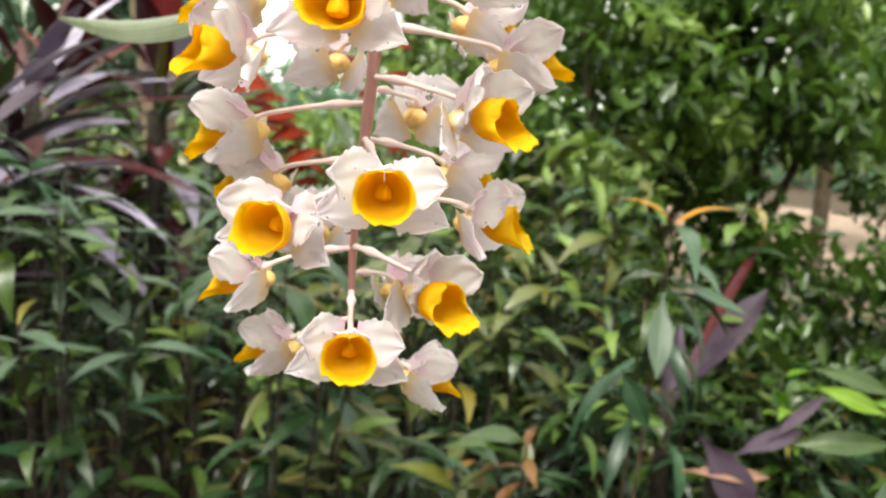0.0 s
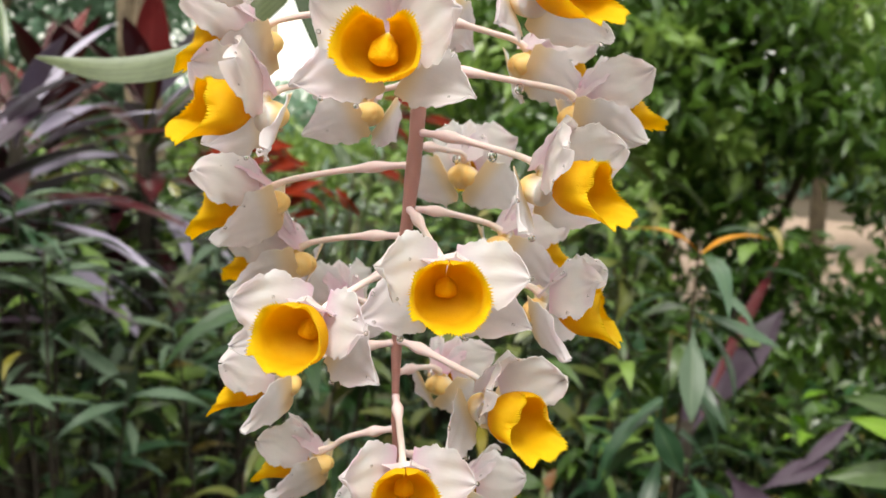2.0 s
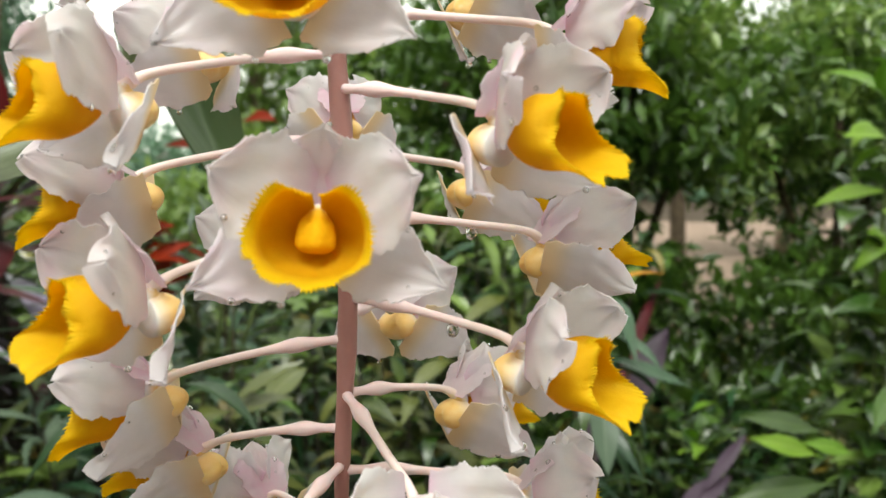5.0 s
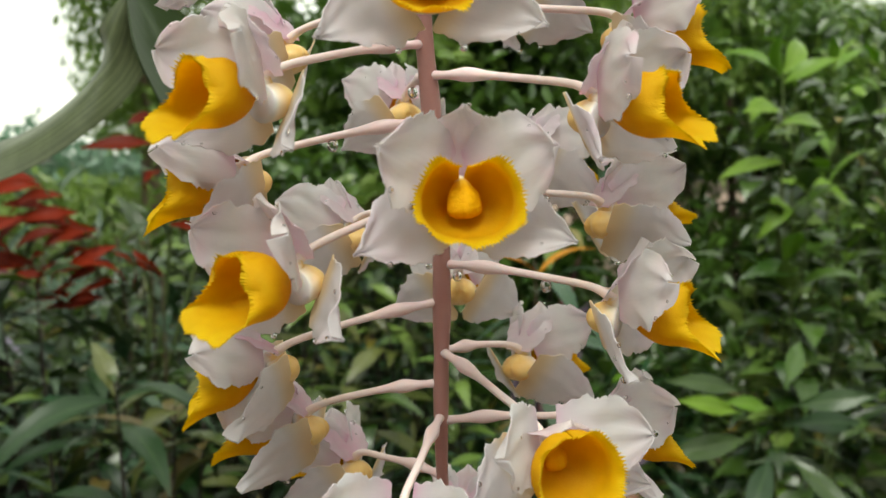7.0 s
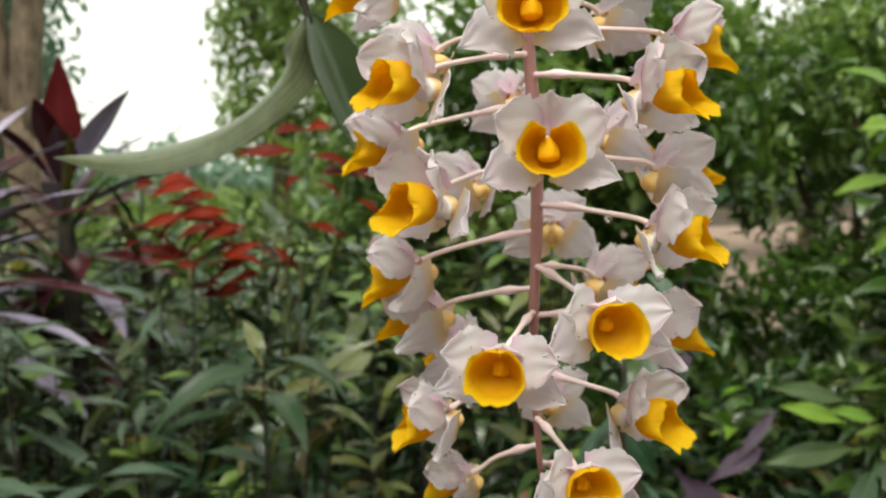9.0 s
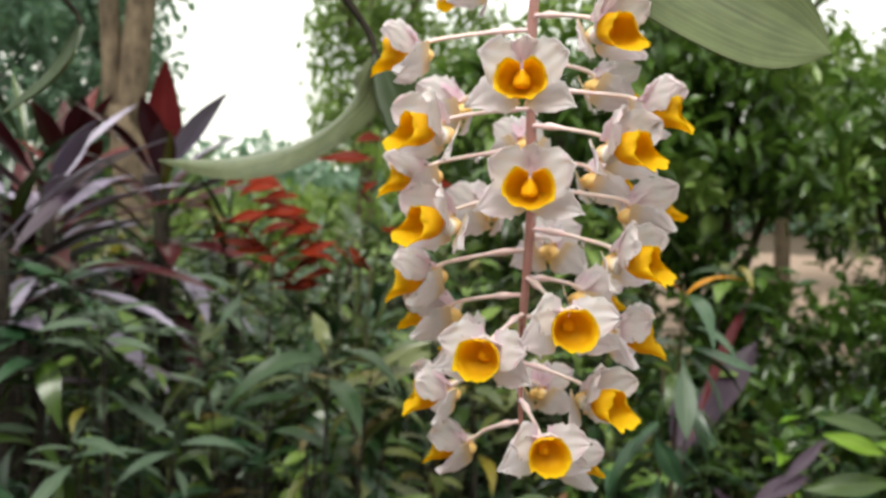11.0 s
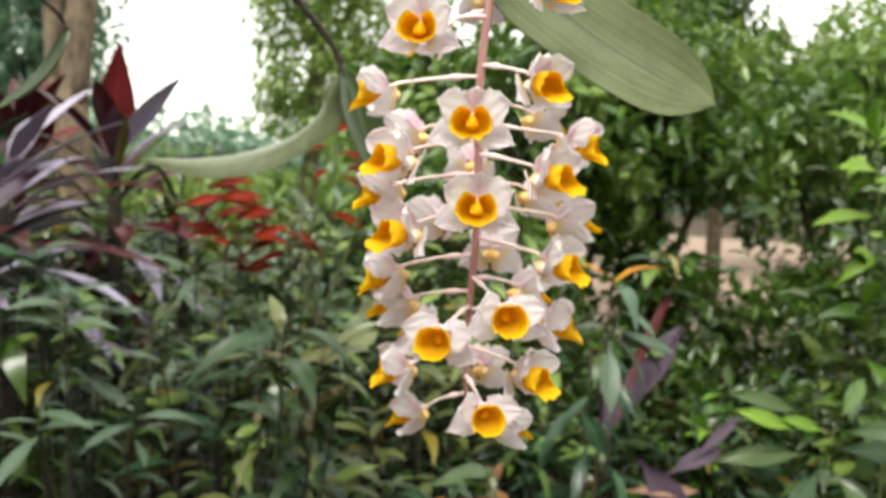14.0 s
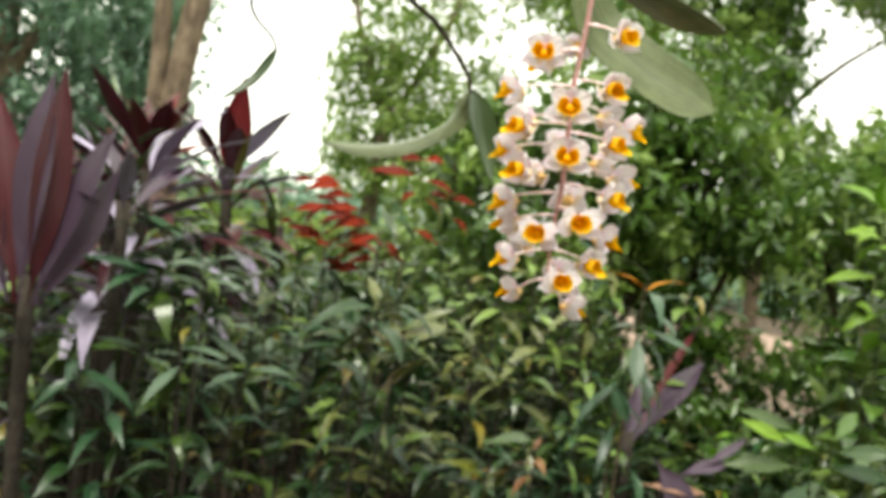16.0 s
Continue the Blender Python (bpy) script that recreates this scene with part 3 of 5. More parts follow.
def bloom(node, azimuth, radius, height, face, tilt=-8, roll=0, size=1.0, kit=None):
    """One flower with its pedicel. node: height of its joint on the stem; azimuth and radius: where the flower sits round
    the stem (0 toward the path, positive to its right); face: the way it looks; tilt: up or down; all in degrees and metres."""
    n = bloom_count[0]
    bloom_count[0] += 1
    r = random.Random(100 + n)
    a = radians(azimuth)
    s = on_stem(height)
    at = Vector((s.x + radius * math.sin(a), s.y - radius * math.cos(a), height))
    k = KITS[n % 6] if kit is None else KITS[kit]
    rel = at - raceme.location
    m = pose(rel.x, rel.y, rel.z, 0, 0, face) @ pose(0, 0, 0, -tilt, roll, 0) @ Matrix.Scale(size, 4)
    flower = part("flower", k.spur, raceme, m)
    for name, me, pm in k.poses:
        part(name, me, flower, pm)
    # pedicel: out from the stem, swollen near it, then bowed into the back of the flower
    root = on_stem(node)
    out = Vector((math.sin(a), -math.cos(a), 0))
    back = Vector((-math.sin(radians(face)), math.cos(radians(face)), 0))
    joint = at + back * 0.001 + Vector((0, 0, 0.0005))
    span = joint - root
    mid1 = root + span * 0.30 + Vector((0, 0, 0.0018))
    mid2 = root + span * 0.62 + Vector((0, 0, 0.0024))
    mid3 = joint + back * 0.006 + Vector((0, 0, 0.0034))
    pts = spline([root + out * 0.001, mid1, mid2, mid3, joint], 7)
    L = len(pts) - 1
    rad = []
    for i in range(L + 1):
        t = i / L
        rad.append(0.00108 + 0.0010 * math.exp(-((t - 0.22) / 0.08) ** 2) + 0.0006 * max(0, t - 0.75) / 0.25 + 0.0004 * math.exp(-(t / 0.05) ** 2))
    data = inside(raceme.location, tube_data(pts, rad, 9))
    part("pedicel", mesh_of("pedicel", *swap(data, PEDICEL)), raceme)
    if n % 4 == 1:
        low = pts[int(L * r.uniform(0.45, 0.7))] - raceme.location + Vector((0, 0, -0.0024))
        drop = mesh_of("water_drop", *swap(ellipsoid_data((0, 0, 0), (0.0016, 0.0016, 0.0019), 12, 8), WATER))
        part("water_drop", drop, raceme, Matrix.Translation(low), "hanging rain drop")
    return at


# front row, facing the path
bloom(1.492, -9, 0.046, 1.4810, -8, -4, 2, 1.0, 0)
bloom(1.541, -12, 0.046, 1.5305, -10, -4, 0, 1.0, 2)
bloom(1.4313, 16, 0.050, 1.4172, 6, -4, 0, 1.0, 6)
bloom(1.412, -27, 0.048, 1.4011, -22, -4, 3, 1.0, 6)
bloom(1.366, 6, 0.045, 1.3560, 6, -3, 0, 0.92, 6)
bloom(1.596, -50, 0.055, 1.5823, -14, -6, 0, 0.95, 0)
# quarter turned to one side
bloom(1.519, -60, 0.056, 1.5075, -60, -6, 0, 1.0, 1)
bloom(1.476, -56, 0.055, 1.4636, -56, -6, 0, 1.0, 5)
bloom(1.5104, 39, 0.052, 1.5012, 40, -4, -4, 1.0, 1)
bloom(1.457, 53, 0.051, 1.4476, 52, -6, -3, 1.0, 4)
bloom(1.386, 47, 0.043, 1.3775, 40, -8, 0, 0.95, 4)
bloom(1.566, 34, 0.049, 1.5562, 24, -10, 0, 0.95, 3)
bloom(1.625, 43, 0.045, 1.6114, 32, -10, 0, 0.9, 0)
# sideways
bloom(1.498, -95, 0.055, 1.4863, -86, -12, 0, 1.0, 7)
bloom(1.446, -95, 0.050, 1.4333, -92, -14, 0, 1.0, 8)
bloom(1.559, -92, 0.058, 1.5479, -88, -10, 0, 0.95, 8)
bloom(1.529, 70, 0.057, 1.5215, 66, -8, 0, 0.97, 3)
bloom(1.478, 93, 0.054, 1.4700, 104, 6, 0, 1.0, 7)
bloom(1.4106, 80, 0.050, 1.4054, 76, -6, 0, 0.95, 9)
bloom(1.385, -84, 0.040, 1.3722, -86, -12, 0, 0.9, 9)
# turned away
bloom(1.532, -130, 0.047, 1.5224, -130, -6, 0, 0.95, 9)
bloom(1.510, 177, 0.045, 1.5049, -175, -6, 0, 0.95, 8)
bloom(1.545, 123, 0.048, 1.5379, 125, -6, 0, 0.95, 7)
bloom(1.494, 125, 0.047, 1.4870, 122, -6, 0, 1.0, 10)
bloom(1.472, -150, 0.041, 1.4662, -142, -6, 0, 0.95, 10)
bloom(1.452, 158, 0.048, 1.4455, 168, -6, 0, 1.0, 9)
bloom(1.4313, 127, 0.045, 1.4213, 125, -4, 0, 1.0, 8)
bloom(1.4219, -113, 0.043, 1.4115, -116, -8, 0, 1.0, 9)
bloom(1.394, -150, 0.043, 1.3887, -150, -4, 0, 0.95, 9)
bloom(1.374, 158, 0.043, 1.3635, 150, -6, 0, 0.9, 8)
bloom(1.354, -112, 0.033, 1.3383, -105, -10, 0, 0.85, 8)
bloom(1.346, 123, 0.032, 1.3286, 112, -8, 0, 0.85, 10)
bloom(1.600, -129, 0.036, 1.5871, -120, -14, 0, 0.9, 9)
bloom(1.620, 178, 0.045, 1.6141, 178, -6, 0, 0.9, 7)


# ---- ground ----
def ground():
    n = 60
    half = 400.0
    axis = [half * abs(t) ** 4 * (1 if t > 0 else -1) for t in [(-1 + 2 * i / n) for i in range(n + 1)]]
    verts, uvs = [], []
    for y in axis:
        for x in axis:
            z = 0.03 * noise.noise(Vector((x * 0.8, y * 0.8, 0)))
            verts.append((x, y + 3, z))
            uvs.append((x, y))
    faces = [(j * (n + 1) + i, j * (n + 1) + i + 1, (j + 1) * (n + 1) + i + 1, (j + 1) * (n + 1) + i) for j in range(n) for i in range(n)]
    tagged(new("ground", mesh_of("ground", verts, faces, SOIL, uvs)), "damp brown garden soil", "ground", kind="structure")


ground()


# ---- leaves ----
def leaf_data(length, width, droop, fold, widest=0.42, tip=1.4, rows=7, cols=5, seed=0, stalk=0.06):
    """A leaf along +y, its upper side to +z; origin at its foot."""
    r = random.Random(seed)
    ph = r.uniform(0, 6.3)
    sway = r.uniform(-0.06, 0.06)

    def f(u, v):
        x = 2 * u - 1
        s = v
        if s < stalk:
            half = width * 0.05
        else:
            q = (s - stalk) / (1 - stalk)
            half = width / 2 * max(0.03, (math.sin(math.pi / 2 * q / widest) ** 0.9 if q < widest else 1 - ((q - widest) / (1 - widest)) ** tip))
        y = length * (s - 0.16 * droop * droop * s ** 3)
        z = -length * 0.5 * droop * s * s
        return (half * x + sway * length * s * s, y, z + fold * half * abs(x) + 0.03 * width * math.sin(9 * s + ph + 2 * x))

    return sheet(rows, cols, f, 0.0006)


def leaf_set(name, material, length, width, count, seed, **kw):
    out = []
    r = random.Random(seed)
    for i in range(count):
        data = leaf_data(length * r.uniform(0.8, 1.15), width * r.uniform(0.85, 1.15), r.uniform(0.4, 1.5), r.uniform(0.1, 0.45), seed=seed * 31 + i, **kw)
        out.append(mesh_of(name, *swap(data, material)))
    return out


def leaf_pose(at, azimuth, rise, spin=0, size=1.0):
    """A leaf at a place, pointing to that compass way (0: +y), rising or sinking by degrees."""
    return pose(*at, 0, 0, -azimuth) @ pose(0, 0, 0, rise, spin, 0) @ Matrix.Scale(size, 4)


def bush(name, label, at, height, spread, stems, sets, r, per_stem=14, first=0.35, rise=(5, 60), bark=None, group="shrubs", own=True, lean=None, size=1.0, tops=None, shade_below=0.0, whorl=0):
    """A bush of thin stems with leaves spiralling up each; own: each leaf is a part of its own; shade_below: darker
    leaves, painting the shade low in the bed, up to that share of the stem; whorl: spreading leaves at each tip."""
    thing = tagged(empty(name, at), label, "shrub", group)
    stalks, loose = [], {}
    for k in range(stems):
        a = r.uniform(0, 360)
        reach = spread * r.uniform(0.25, 1.0)
        h = height * r.uniform(0.7, 1.05)
        dx, dy = reach * math.sin(radians(a)), reach * math.cos(radians(a))
        if lean:
            dx, dy = dx + lean[0], dy + lean[1]
        pts = spline([(dx * 0.1, dy * 0.1, 0), (dx * 0.35, dy * 0.35, h * 0.4), (dx * 0.7, dy * 0.7, h * 0.75), (dx, dy, h)], 4)
        stalks.append(tube_data(pts, [0.006 * (1 - 0.75 * i / (len(pts) - 1)) for i in range(len(pts))], 6))
        turn = r.uniform(0, 360)
        for i in range(per_stem):
            t = first + (1 - first) * (i + r.uniform(0, 0.6)) / per_stem
            t = min(t, 0.999)
            q = t * (len(pts) - 1)
            p = pts[int(q)].lerp(pts[int(q) + 1], q - int(q))
            turn += 137 + r.uniform(-25, 25)
            up = rise[0] + (rise[1] - rise[0]) * max(0, (t - first) / (1 - first)) ** 2 + r.uniform(-18, 18)
            # lighter sets in tops paint the daylight caught by the bush's top
            me = r.choice(tops) if tops and t > 0.86 and r.random() < 0.4 else r.choice(sets[int(r.random() ** 1.6 * len(sets))])
            # shade under the upper leaves, put into the leaf colour
            if shade_below and t < shade_below and r.random() < 0.75:
                me = r.choice(SHADED)
            m = leaf_pose(p, turn, up, r.uniform(-25, 25), r.uniform(0.7, 1.1) * size)
            if own:
                part("leaf", me, thing, m)
            else:
                loose.setdefault(me.materials[0].name, []).append((me, m))
        for i in range(whorl):
            me = r.choice(tops) if tops and r.random() < 0.5 else r.choice(sets[int(r.random() ** 1.6 * len(sets))])
            # front bushes: tip leaves darkened too, as painted shade
            if shade_below > 0.9 and r.random() < 0.55:
                me = r.choice(SHADED)
            part("leaf", me, thing, leaf_pose(pts[-1] - Vector((0, 0, 0.012 * i)), turn + 137 * i + r.uniform(-15, 15), 38 - 10 * i + r.uniform(-14, 14), r.uniform(-25, 25), r.uniform(0.85, 1.25) * size))
    for stalk in stalks:
        part("stem", mesh_of("stem", *swap(stalk, bark or TWIG)), thing)
    for items in loose.values():
        tagged(part("leaves", merged("leaves", items), thing), kind="stuff")
    return thing


def merged(name, items):
    """One mesh out of many posed ones."""
    chunks_v, chunks_f, chunks_u = [], [], []
    cache = {}
    o = 0
    for me, m in items:
        if me.name not in cache:
            v = np.empty(len(me.vertices) * 3, dtype=np.float32)
            me.vertices.foreach_get("co", v)
            uv = np.zeros((len(me.vertices), 2), dtype=np.float32)
            li = np.empty(len(me.loops), dtype=np.int32)
            me.loops.foreach_get("vertex_index", li)
            lu = np.empty(len(me.loops) * 2, dtype=np.float32)
            me.uv_layers[0].data.foreach_get("uv", lu)
            uv[li] = lu.reshape(-1, 2)
            fs = [tuple(p.vertices) for p in me.polygons]
            cache[me.name] = (v.reshape(-1, 3), uv, fs)
        v, uv, fs = cache[me.name]
        mm = np.array(m)
        chunks_v.append(v @ mm[:3, :3].T + mm[:3, 3])
        chunks_u.append(uv)
        chunks_f += [tuple(i + o for i in f) for f in fs]
        o += len(v)
    return mesh_of(name, np.concatenate(chunks_v).tolist(), chunks_f, items[0][0].materials[0], np.concatenate(chunks_u))


# ---- the orchid's own canes and leaves, hanging beside the raceme ----
def strap_leaf(points, width, thick=0.0012, fold=0.25, tip=3.0, foot=0.35, normal=(0, -1, 0.3)):
    """A broad strap leaf along a curve; normal: roughly the way its face looks."""
    pts = spline(points, 6)
    n = len(pts)
    nv = Vector(normal).normalized()

    def f(u, v):
        q = v * (n - 1)
        i = min(int(q), n - 2)
        p = pts[i].lerp(pts[i + 1], q - i)
        d = (pts[i + 1] - pts[i]).normalized()
        side = d.cross(nv).normalized()
        up = side.cross(d)
        grow = min(1, foot + (1 - foot) * math.sin(min(1, v / 0.35) * math.pi / 2))
        half = width / 2 * grow * max(0.02, 1 - max(0, (v - 0.4) / 0.6) ** tip)
        x = 2 * u - 1
        c = p + side * half * x + up * (fold * half * (abs(x) ** 1.5) + 0.02 * width * math.sin(7 * v + 2 * x))
        return tuple(c)

    return sheet(26, 11, f, thick)


def orchid_plant():
    thing = tagged(empty("orchid_plant", (-0.13, 0.64, 1.9)), "orchid canes with long leathery olive leaves hanging down", "orchid")

    def add(name, data, material, label=""):
        part(name, mesh_of(name, *swap(inside(thing.location, data), material)), thing, None, label)

    cane = spline([(-0.13, 0.64, 1.90), (-0.25, 0.60, 1.72), (-0.185, 0.63, 1.652), (-0.140, 0.637, 1.600), (-0.130, 0.634, 1.572)], 6)
    add("cane", tube_data(cane, [0.0042 - 0.0016 * i / len(cane) + 0.0004 * math.sin(i * 1.7) for i in range(len(cane))], 9), CANE, "dark slender cane")
    cane = spline([(-0.13, 0.64, 1.90), (-0.40, 0.66, 1.76), (-0.462, 0.75, 1.675), (-0.43, 0.785, 1.63), (-0.422, 0.79, 1.613)], 6)
    add("cane", tube_data(cane, [0.0038 - 0.0018 * i / len(cane) for i in range(len(cane))], 8), CANE, "dark slender cane")
    cane = spline([(-0.13, 0.64, 1.90), (-0.08, 0.50, 1.84), (-0.035, 0.39, 1.805), on_stem(1.779) + Vector((0, 0, 0.004)), on_stem(1.779) + Vector((0.008, -0.025, -0.010))], 6)
    add("cane", tube_data(cane, [0.0045] * len(cane), 9), CANE, "dark slender cane")
    # leaf sweeping out and down, seen almost edge-on
    add("leaf", strap_leaf([(-0.130, 0.634, 1.575), (-0.148, 0.650, 1.538), (-0.20, 0.690, 1.503), (-0.265, 0.720, 1.486), (-0.334, 0.740, 1.486)], 0.038, fold=-0.5, tip=2.6, foot=0.25, normal=(0.2, -0.7, 0.65)), ORCHID_LEAF, "pale olive strap leaf")
    # leaf hanging straight down behind the flowers
    add("leaf", strap_leaf([(-0.130, 0.634, 1.578), (-0.115, 0.640, 1.545), (-0.100, 0.645, 1.505), (-0.085, 0.640, 1.46)], 0.042, fold=0.35, tip=2.4, foot=0.2, normal=(0.6, -0.9, 0.1)), ORCHID_DARK, "drooping green leaf")
    # leaf of the second cane
    add("leaf", strap_leaf([(-0.422, 0.79, 1.615), (-0.430, 0.79, 1.585), (-0.452, 0.785, 1.555), (-0.495, 0.78, 1.525)], 0.030, fold=0.5, tip=2.0, foot=0.2, normal=(-0.5, -0.6, 0.6)), ORCHID_DARK, "small drooping leaf")
    # broad leaf beside the raceme
    add("leaf", strap_leaf([(-0.045, 0.405, 1.70), (-0.02, 0.392, 1.635), (0.020, 0.372, 1.598), (0.064, 0.352, 1.569), (0.104, 0.340, 1.549)], 0.058, fold=0.12, tip=6.0, foot=0.5, normal=(0.2, -0.95, 0.1)), ORCHID_BROAD, "broad pale olive leaf with a dark midrib")
    add("leaf", strap_leaf([(-0.02, 0.41, 1.72), (0.02, 0.405, 1.685), (0.07, 0.40, 1.662), (0.125, 0.40, 1.647)], 0.050, fold=0.25, tip=2.6, foot=0.5, normal=(0.1, -0.35, -0.9)), ORCHID_LEAF, "olive strap leaf with a pale underside")


orchid_plant()

# ---- bushes ----
GREEN = leaf_set("leaf", LEAF_GREEN, 0.135, 0.031, 6, 1)
BLUE = leaf_set("leaf", LEAF_BLUE, 0.15, 0.029, 6, 2)
# lighter narrow leaves; on the bed's tops their tone paints the daylight there
LIGHT_NARROW = leaf_set("leaf", LEAF_LIGHT, 0.115, 0.030, 4, 19)
SHADED = leaf_set("leaf", LEAF_SHADED, 0.14, 0.030, 5, 18)
OLIVE = leaf_set("leaf", LEAF_OLIVE, 0.12, 0.034, 4, 3)
BRIGHT = leaf_set("leaf", LEAF_BRIGHT, 0.13, 0.045, 4, 4)
RED = leaf_set("leaf", LEAF_RED, 0.105, 0.028, 4, 5)
ORANGE = leaf_set("leaf", LEAF_ORANGE, 0.105, 0.024, 3, 6)
RUST = leaf_set("leaf", LEAF_RUST, 0.085, 0.020, 3, 16)
PALE = leaf_set("leaf", LEAF_PALE, 0.125, 0.023, 3, 7)
ROUND = leaf_set("leaf", LEAF_TREE, 0.12, 0.060, 4, 8)
LIGHT = leaf_set("leaf", LEAF_LIGHT, 0.10, 0.045, 3, 9)


def blade(thing, foot, tip, width, material, face, droop=0.15):
    foot, tip = Vector(foot), Vector(tip)
    d = leaf_data((tip - foot).length, width, droop, 0.2, 0.5, 1.7, rows=12, cols=7, seed=9, stalk=0.1)
    y = (tip - foot).normalized()
    z = Vector(face)
    z = (z - y * z.dot(y)).normalized()
    m = Matrix((y.cross(z), y, z)).transposed().to_4x4()
    part("leaf", mesh_of("leaf", *swap(d, material)), thing, Matrix.Translation(foot - thing.location) @ m)


def shrub_border():
    """The border of narrow-leaved bushes that fills the bed."""
    r = random.Random(5)
    for iy in range(7):
        for ix in range(15):
            x = -2.0 + ix * 0.28 + r.uniform(-0.1, 0.1) + (0.14 if iy % 2 else 0)
            y = 1.35 + iy * 0.30 + r.uniform(-0.1, 0.1)
            if abs(x - 0.1) > 0.62 * (y + 0.7):
                continue
            if x < -0.22:
                h = (1.18 if x < -0.58 else 1.27) if x < -0.4 and y < 1.75 else min(1.26, 1.2 + 0.1 * (y - 1.3)) - (0.06 if x < -0.58 else 0)
            elif x < 0.5:
                h = min(1.38, 0.88 + 0.62 * (y - 1.3))
            else:
                h = 0.70 + 0.05 * (y - 1.3)
            h += r.uniform(-0.10, 0.08)
            near = y < 2.05
            lower = r.random()
            if lower < 0.5:
                sets, label = [GREEN, LIGHT_NARROW, BLUE] if y > 1.85 else [GREEN, BLUE, LIGHT_NARROW if y > 1.6 else PALE] if x < -0.35 else [BLUE, GREEN, GREEN], "green narrow-leaved garden shrub in the bed"
            elif lower < (0.62 if -0.4 < x < 0.4 else 0.85):
                sets, label = [GREEN, BLUE, PALE], "dark green narrow-leaved shrub with some pale leaves"
            else:
                sets, label = [OLIVE, GREEN, OLIVE], "shrub with yellowing olive leaves in the bed"
            # how far up the painted shade reaches is set by place in the bed
            bush("shrub", label, (x, y, 0), h, 0.17, 5, sets, r, per_stem=13 if near else 22, first=0.34, bark=CANE, whorl=6 if near else 0, shade_below=(0.72 if x < -0.35 else 0.95) if y < 1.6 else 0.48 if x < -0.15 else 0.95 if x > 0.4 else 0.76, group="shrubs of the bed", own=near, tops=r.choice((LIGHT_NARROW, PALE, LIGHT_NARROW) if y > 1.6 and x < -0.15 else (LIGHT_NARROW, LIGHT_NARROW, OLIVE) if y > 1.7 else (PALE, BLUE, GREEN) if x < -0.45 else (RUST, OLIVE, OLIVE, LIGHT_NARROW)))


shrub_border()


def specials():
    r = random.Random(77)
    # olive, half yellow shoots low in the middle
    bush("shrub", "low shrub with olive and yellow leaves", (-0.10, 1.38, 0), 0.94, 0.16, 5, [OLIVE, OLIVE, LIGHT_NARROW], r, per_stem=12, first=0.5, shade_below=0.85, group="olive shrubs")
    bush("shrub", "low shrub with olive and yellow leaves", (-0.28, 1.42, 0), 0.92, 0.15, 5, [OLIVE, LIGHT_NARROW, GREEN], r, per_stem=12, first=0.5, shade_below=0.85, group="olive shrubs")
    bush("shrub", "low shrub with olive and yellow leaves", (0.02, 1.22, 0), 0.84, 0.12, 4, [OLIVE, GREEN], r, per_stem=11, first=0.5, shade_below=0.95, group="olive shrubs")
    bush("shrub", "low shrub with olive and yellow leaves", (0.12, 1.30, 0), 0.88, 0.16, 4, [OLIVE, GREEN], r, per_stem=12, first=0.5, shade_below=0.95, group="olive shrubs")
    # red-tipped shrub
    red = bush("red_tipped_shrub", "shrub with brick-red young leaves above green ones", (-0.22, 1.78, 0), 1.30, 0.12, 5, [GREEN, BLUE], r, per_stem=14, first=0.35, group="")
    for p, az, up, s in [((-0.28, 1.74, 1.36), -90, 8, 1.1), ((-0.31, 1.75, 1.39), -105, 14, 1.1), ((-0.33, 1.74, 1.42), -80, 16, 1.1), ((-0.36, 1.73, 1.44), -95, 18, 1.0), ((-0.3, 1.72, 1.33), -60, -8, 1.0),
                         ((-0.25, 1.73, 1.33), -120, -14, 1.0), ((-0.37, 1.74, 1.45), -60, 34, 0.9), ((-0.16, 1.8, 1.545), -50, 34, 0.9), ((-0.16, 1.8, 1.545), 40, 38, 0.9), ((-0.18, 1.79, 1.505), -95, 6, 1.1),
                         ((-0.15, 1.79, 1.495), 95, 4, 1.0), ((-0.14, 1.78, 1.445), 80, -18, 1.0), ((-0.17, 1.78, 1.455), -80, -20, 0.8), ((-0.225, 1.745, 1.32), 180, -55, 0.7), ((-0.08, 1.78, 1.455), 60, 28, 0.9),
                         ((-0.08, 1.78, 1.455), -30, 42, 0.9), ((-0.06, 1.77, 1.405), 90, -30, 0.9), ((-0.16, 1.76, 1.36), 70, -14, 0.9)]:
        part("leaf", r.choice(RED), red, leaf_pose(Vector(p) - red.location, az, up, math.copysign(r.uniform(40, 65), math.sin(radians(az))), s), "brick-red young leaf")
    for i in range(26):
        # more young leaves along the arching twigs
        t = i / 25
        p = (-0.24 - 0.22 * t + r.uniform(-0.03, 0.03), 1.74 + r.uniform(-0.04, 0.04), 1.31 + 0.13 * t - 0.05 * (i % 3) + r.uniform(-0.02, 0.02))
        az = r.choice((-100, -80, -60, -120, 70))
        part("leaf", r.choice(RED), red, leaf_pose(Vector(p) - red.location, az, r.uniform(-25, 25), math.copysign(r.uniform(20, 60), az), r.uniform(0.6, 0.95)), "brick-red young leaf")
